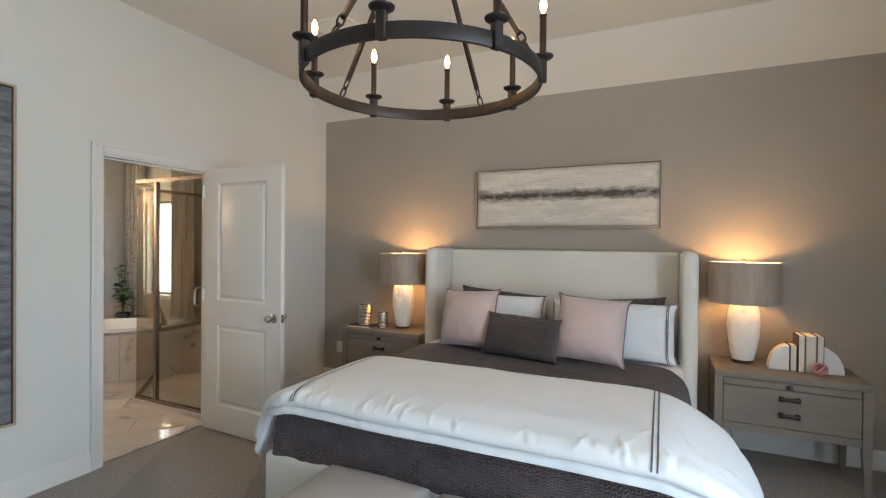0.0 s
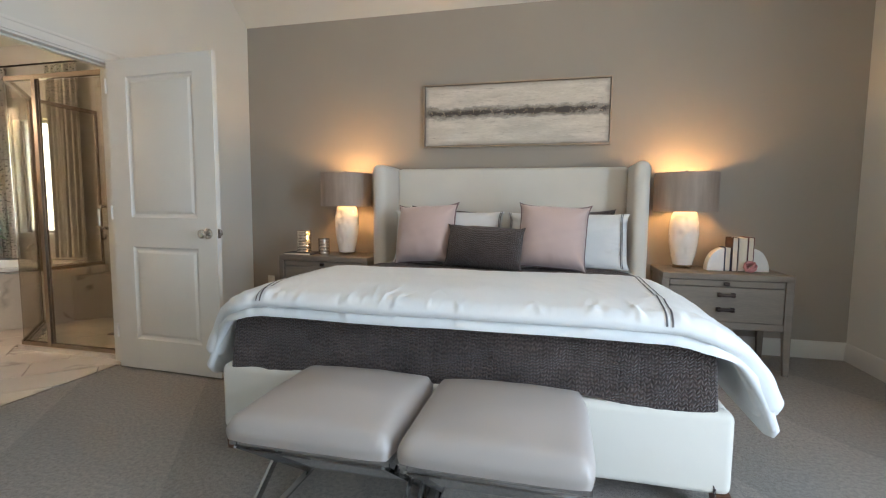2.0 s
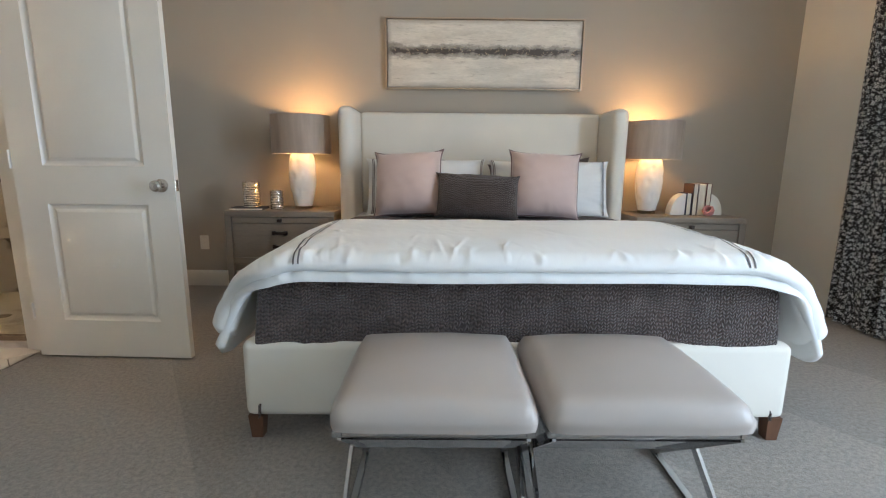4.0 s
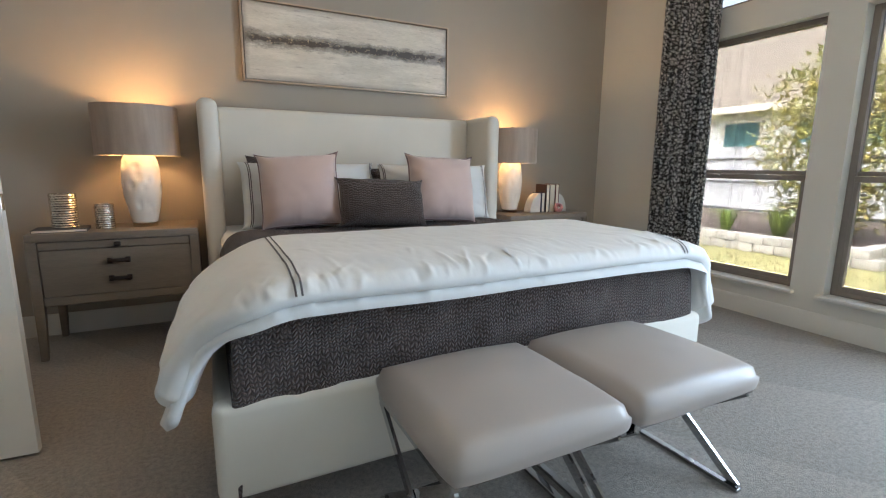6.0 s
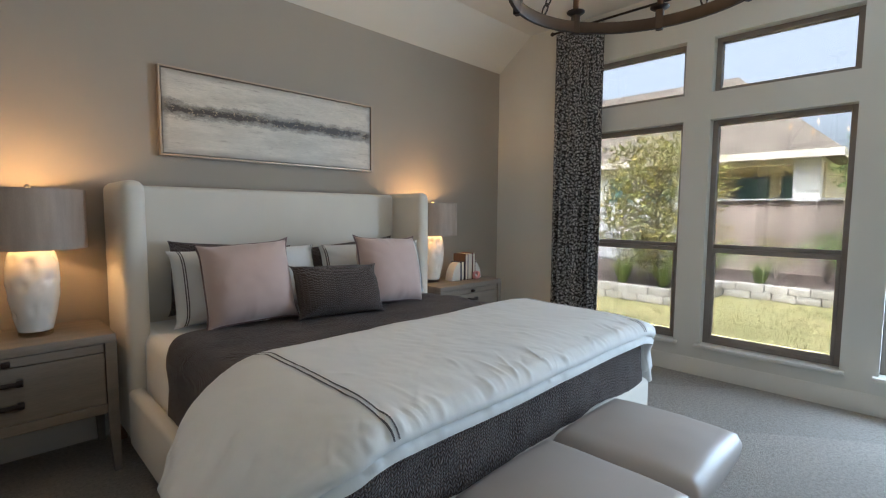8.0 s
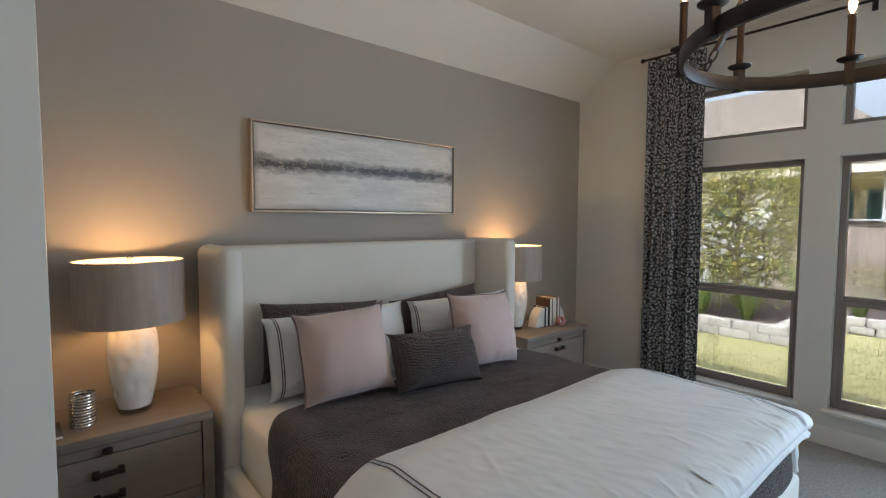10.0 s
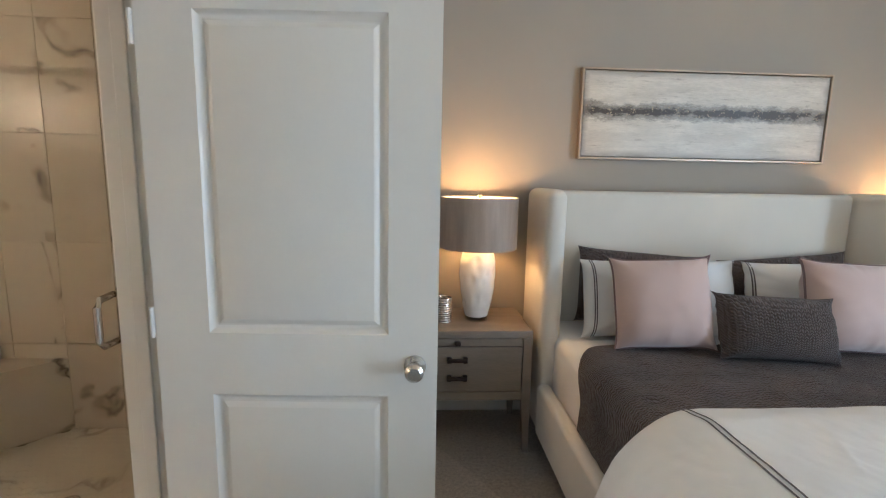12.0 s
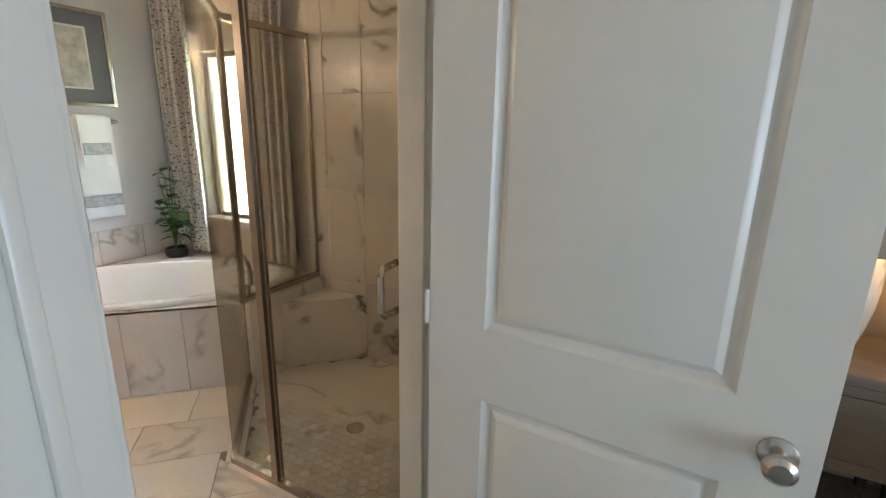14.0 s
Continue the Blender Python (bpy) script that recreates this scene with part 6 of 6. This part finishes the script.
tree("magnolia_tree", (6.35, 4.42, 0.03), 2.55, 1.0, 0.05, 0.105, LEAF_MAG, "bushy magnolia tree with glossy green and rusty leaves", 3, 46, 115, 0.35)
tree("young_tree", (8.9, 1.38, 0.03), 2.7, 0.72, 0.045, 0.09, LEAF_LIGHT, "young light green tree in the planting bed", 5, 30, 150, 0.8)


def strappy(place, h, n, seed):
    rnd = random.Random(seed)
    bm = bmesh.new()
    for _ in range(n):
        t = rnd.uniform(0, 6.28)
        L, r = h * rnd.uniform(0.7, 1.2), h * rnd.uniform(0.25, 0.9)
        sd = Vector((-math.sin(t), math.cos(t), 0)) * 0.009
        pts = [Vector((0.05 * math.cos(t), 0.05 * math.sin(t), 0)), Vector((r * 0.45 * math.cos(t), r * 0.45 * math.sin(t), L * 0.7)), Vector((r * math.cos(t), r * math.sin(t), L * rnd.uniform(0.6, 1.0)))]
        rows = [(bm.verts.new(p - sd * k), bm.verts.new(p + sd * k)) for p, k in zip(pts, (1, 0.9, 0.25))]
        for a, b in zip(rows, rows[1:]):
            bm.faces.new((a[0], a[1], b[1], b[0]))
    ob = part("strappy_plant", bm, BLADE)
    ob.location = place
    tagged(ob, "clump of strappy light green leaves", "plant", "clumps in the planting bed")


for k, (x, y, h) in enumerate(((5.75, 5.6, 0.45), (5.7, 4.75, 0.55), (5.8, 4.1, 0.5), (7.35, 3.0, 0.45), (7.3, 1.6, 0.35), (5.8, 6.7, 0.45), (7.3, 0.1, 0.4))):
    strappy((x, y, 0.02), h, 70, k + 1)


def shrub(place, r, h, seed):
    rnd = random.Random(seed)
    o = thing("shrub", place, "loose low shrub in the mulch", "shrub", "shrubs along the fence")
    bm, lf = bmesh.new(), bmesh.new()
    for k in range(7):
        t = rnd.uniform(0, 6.28)
        c = (r * 0.6 * math.cos(t), r * 0.6 * math.sin(t), h * rnd.uniform(0.4, 0.9))
        tube(bm, [(0, 0, 0), (c[0] * 0.4, c[1] * 0.4, c[2] * 0.6), c], [0.012, 0.008, 0.004], 5)
        leaf_cloud(lf, rnd, c, (r * 0.45, r * 0.45, h * 0.3), 70, 0.07)
    part("stems", bm, BARK, o)
    part("leaves", lf, LEAF_MAG if seed % 2 else LEAF_LIGHT, o)


for k, (x, y) in enumerate(((8.6, 4.0), (8.7, 3.0), (8.5, 2.2), (8.8, 0.9), (8.6, -0.4), (8.5, 5.6))):
    shrub((x, y, 0.03), 0.45, 0.6 + 0.1 * (k % 3), k)

bm = bmesh.new()
rnd = random.Random(21)
for _ in range(14000):
    x, y = rnd.uniform(2.2, 6.8), rnd.uniform(-1.5, 8.5)
    if x > 5.15 and y > 3.45:
        continue
    t, L = rnd.uniform(0, 6.28), rnd.uniform(0.02, 0.055)
    a = Vector((x, y, GZ))
    w = Vector((math.cos(t), math.sin(t), 0)) * 0.006
    tip = a + Vector((rnd.uniform(-0.03, 0.03), rnd.uniform(-0.03, 0.03), L))
    bm.faces.new([bm.verts.new(p) for p in (a - w, a + w, tip)])
tagged(part("grass", bm, mat("grass_blade", (0.19, 0.20, 0.05), 0.7, var=0.4, scale=1.2, second=(0.38, 0.33, 0.13))), "short lawn grass blades", "grass", "", "stuff")

# ---- tiles ----
def tile_mesh(w, h, t, material):
    return mesh_from(boxed(-w / 2, w / 2, -h / 2, h / 2, -t, 0, 0.0012, 1), "tile", material)


def lay(parent, me, m):
    o = new("tile", me)
    o.parent = parent
    o.matrix_basis = m
    return o


# bathroom floor: long tiles laid on the diagonal
fl = bpy.data.objects["floor_bath"]
TW, TH, G = 0.597, 0.297, 0.004
tm = tile_mesh(TW, TH, 0.008, MARBLE_FLOOR)


def in_room(x, y):
    if not (BW + 0.02 < x < XL - 0.05 and BS + 0.02 < y < BN):
        return False
    if x - y < -8.56:
        return False
    return True


R45 = Matrix.Rotation(radians(45), 4, "Z")
for j in range(-14, 15):
    for i in range(-9, 10):
        c = R45 @ Vector((i * (TW + G) + (j % 3) * (TW + G) / 3, j * (TH + G), 0)) + Vector((-4.6, 2.4, 0))
        cs = [R45 @ Vector((sx * TW / 2, sy * TH / 2, 0)) + c for sx in (-1, 1) for sy in (-1, 1)]
        inside = [in_room(p.x, p.y) for p in cs]
        sh_in = any(p.y > SHY and (p.x - SH_B[0]) * 0.705 + (p.y - SHY) * 0.709 > 0 for p in cs)
        if not any(inside):
            continue
        if all(inside) and not sh_in:
            lay(fl, tm, Matrix.Translation(c) @ R45)
            continue
        bm = boxed(-TW / 2, TW / 2, -TH / 2, TH / 2, -0.008, 0, 0.0012, 1)
        bmesh.ops.transform(bm, matrix=Matrix.Translation(c) @ R45, verts=bm.verts)
        for co, no in (((XL - 0.045, 0, 0), (1, 0, 0)), ((BW + 0.002, 0, 0), (-1, 0, 0)), ((0, BS + 0.002, 0), (0, -1, 0)), ((0, SHY, 0), (0, 1, 0)) if c.x > SH_B[0] - 0.09 else ((*SH_B, 0), (0.705, 0.709, 0)), ((BW, BW + 8.52, 0), (-1, 1, 0))):
            bmesh.ops.bisect_plane(bm, geom=bm.verts[:] + bm.edges[:] + bm.faces[:], plane_co=co, plane_no=no, clear_outer=True)
        if len(bm.faces) > 3:
            bmesh.ops.translate(bm, verts=bm.verts, vec=-c)
            lay(fl, mesh_from(bm, "tile", MARBLE_FLOOR), Matrix.Translation(c))
        else:
            bm.free()

# shower back wall and side wall
wn_ = bpy.data.objects["wall_bath_north"]
SW, SHT = 0.29, 0.581
sm = tile_mesh(SW - 0.003, SHT - 0.003, 0.01, MARBLE_WALL)
narrow, wide = tile_mesh(0.112, SHT - 0.003, 0.01, MARBLE_WALL), tile_mesh(0.188, SHT - 0.003, 0.01, MARBLE_WALL)
back = Matrix.Rotation(radians(90), 4, "X")
ROWS = [1.091 + (j - 0.5) * SHT for j in range(-1, 4)]
for zc in ROWS:
    for i in range(-1, 3):
        lay(wn_, sm, Matrix.Translation((-4.556 + SW * (i + 0.5), BN - 0.01, zc)) @ back)
    lay(wn_, narrow, Matrix.Translation((-4.904, BN - 0.01, zc)) @ back)
    lay(wn_, wide, Matrix.Translation((-3.591, BN - 0.01, zc)) @ back)
ww = bpy.data.objects["wall_west"]
side = Matrix.Rotation(radians(-90), 4, "Z") @ back
for i in range(4):
    for zc in ROWS:
        lay(ww, sm, Matrix.Translation((XB - 0.01, 3.02 + SW / 2 + i * SW, zc)) @ side)
# tub front and wainscot tiles
td = bpy.data.objects["tub_deck"]
bm45 = Matrix.Rotation(radians(45), 4, "Z") @ Matrix.Rotation(radians(90), 4, "X")
tf = tile_mesh(0.297, DECK - 0.012, 0.012, MARBLE_FLOOR)
for i in range(7):
    d = 0.15 + i * 0.3
    p = Vector((-4.97, 3.55, 0)) - Vector((1, 1, 0)).normalized() * d
    if p.x > BW + 0.02:
        lay(td, tf, Matrix.Translation(p + Vector((0.0085, -0.0085, (DECK - 0.008) / 2))) @ bm45)
structure("tub_apron", bar(bmesh.new(), (BW + 0.01, BW + 8.545, 0.24), (-4.99, 3.545, 0.24), 0.012, 0.48), GROUT, "backing of the tiled tub front", "tub deck")
wb = bpy.data.objects["wall_bath_west"]
wt = tile_mesh(0.297, 0.24, 0.01, MARBLE_FLOOR)
for i in range(7):
    lay(wb, wt, Matrix.Translation((BW + 0.01, 2.3 + 0.15 + 0.3 * i + 0.045, DECK + 0.122)) @ Matrix.Rotation(radians(90), 4, "Z") @ back) if 2.495 + 0.3 * i < BN - 0.1 else None
for i in range(5):
    lay(wn_, wt, Matrix.Translation((BW + 0.16 + 0.3 * i, BN - 0.01, DECK + 0.122)) @ back) if BW + 0.3 * i < -5.1 else None

# shower floor hexagons
sf = structure("floor_shower", boxed(-4.92, XB + 0.001, SHY - 0.015, BN - 0.012, -0.02, -0.005), GROUT, "grout bed of the shower floor", "floor")
bm = bmesh.new()
lathe(bm, [(0.0285, -0.005), (0.0285, -0.001), (0.0275, 0.0)], 6)
hx = mesh_from(bm, "tile", HEX, True, 20)
rest, count = [], 0
for j in range(26):
    for i in range(34):
        x, y = -4.9 + i * 0.0515 + (j % 2) * 0.02575, SHY + 0.035 + j * 0.0446
        if x > XB - 0.02 or y > BN - 0.03 or (x - SH_B[0]) * -0.705 + (y - SHY) * -0.709 > -0.04 and x < -4.4:
            continue
        if (Vector((x, y)) - Vector((-4.14, 3.53))).length < 0.03 or (y - x) > 8.72 and x < -4.53:
            continue
        if y < 3.55 and x > -4.6 and count < 300:
            lay(sf, hx, Matrix.Translation((x, y, 0)) @ Matrix.Rotation(radians(30), 4, "Z"))
            count += 1
        else:
            rest.append((x, y))
bm = bmesh.new()
for x, y in rest:
    vs = [bm.verts.new((x + 0.0285 * math.cos(radians(60 * k + 30)), y + 0.0285 * math.sin(radians(60 * k + 30)), 0.0)) for k in range(6)]
    ws = [bm.verts.new((v.co.x, v.co.y, -0.006)) for v in vs]
    bm.faces.new(vs)
    for k in range(6):
        bm.faces.new((ws[k], ws[(k + 1) % 6], vs[(k + 1) % 6], vs[k]))
mosaic = part("mosaic", bm, HEX, sf)
tagged(mosaic, "small marble hexagon tiles", "", "", "stuff")
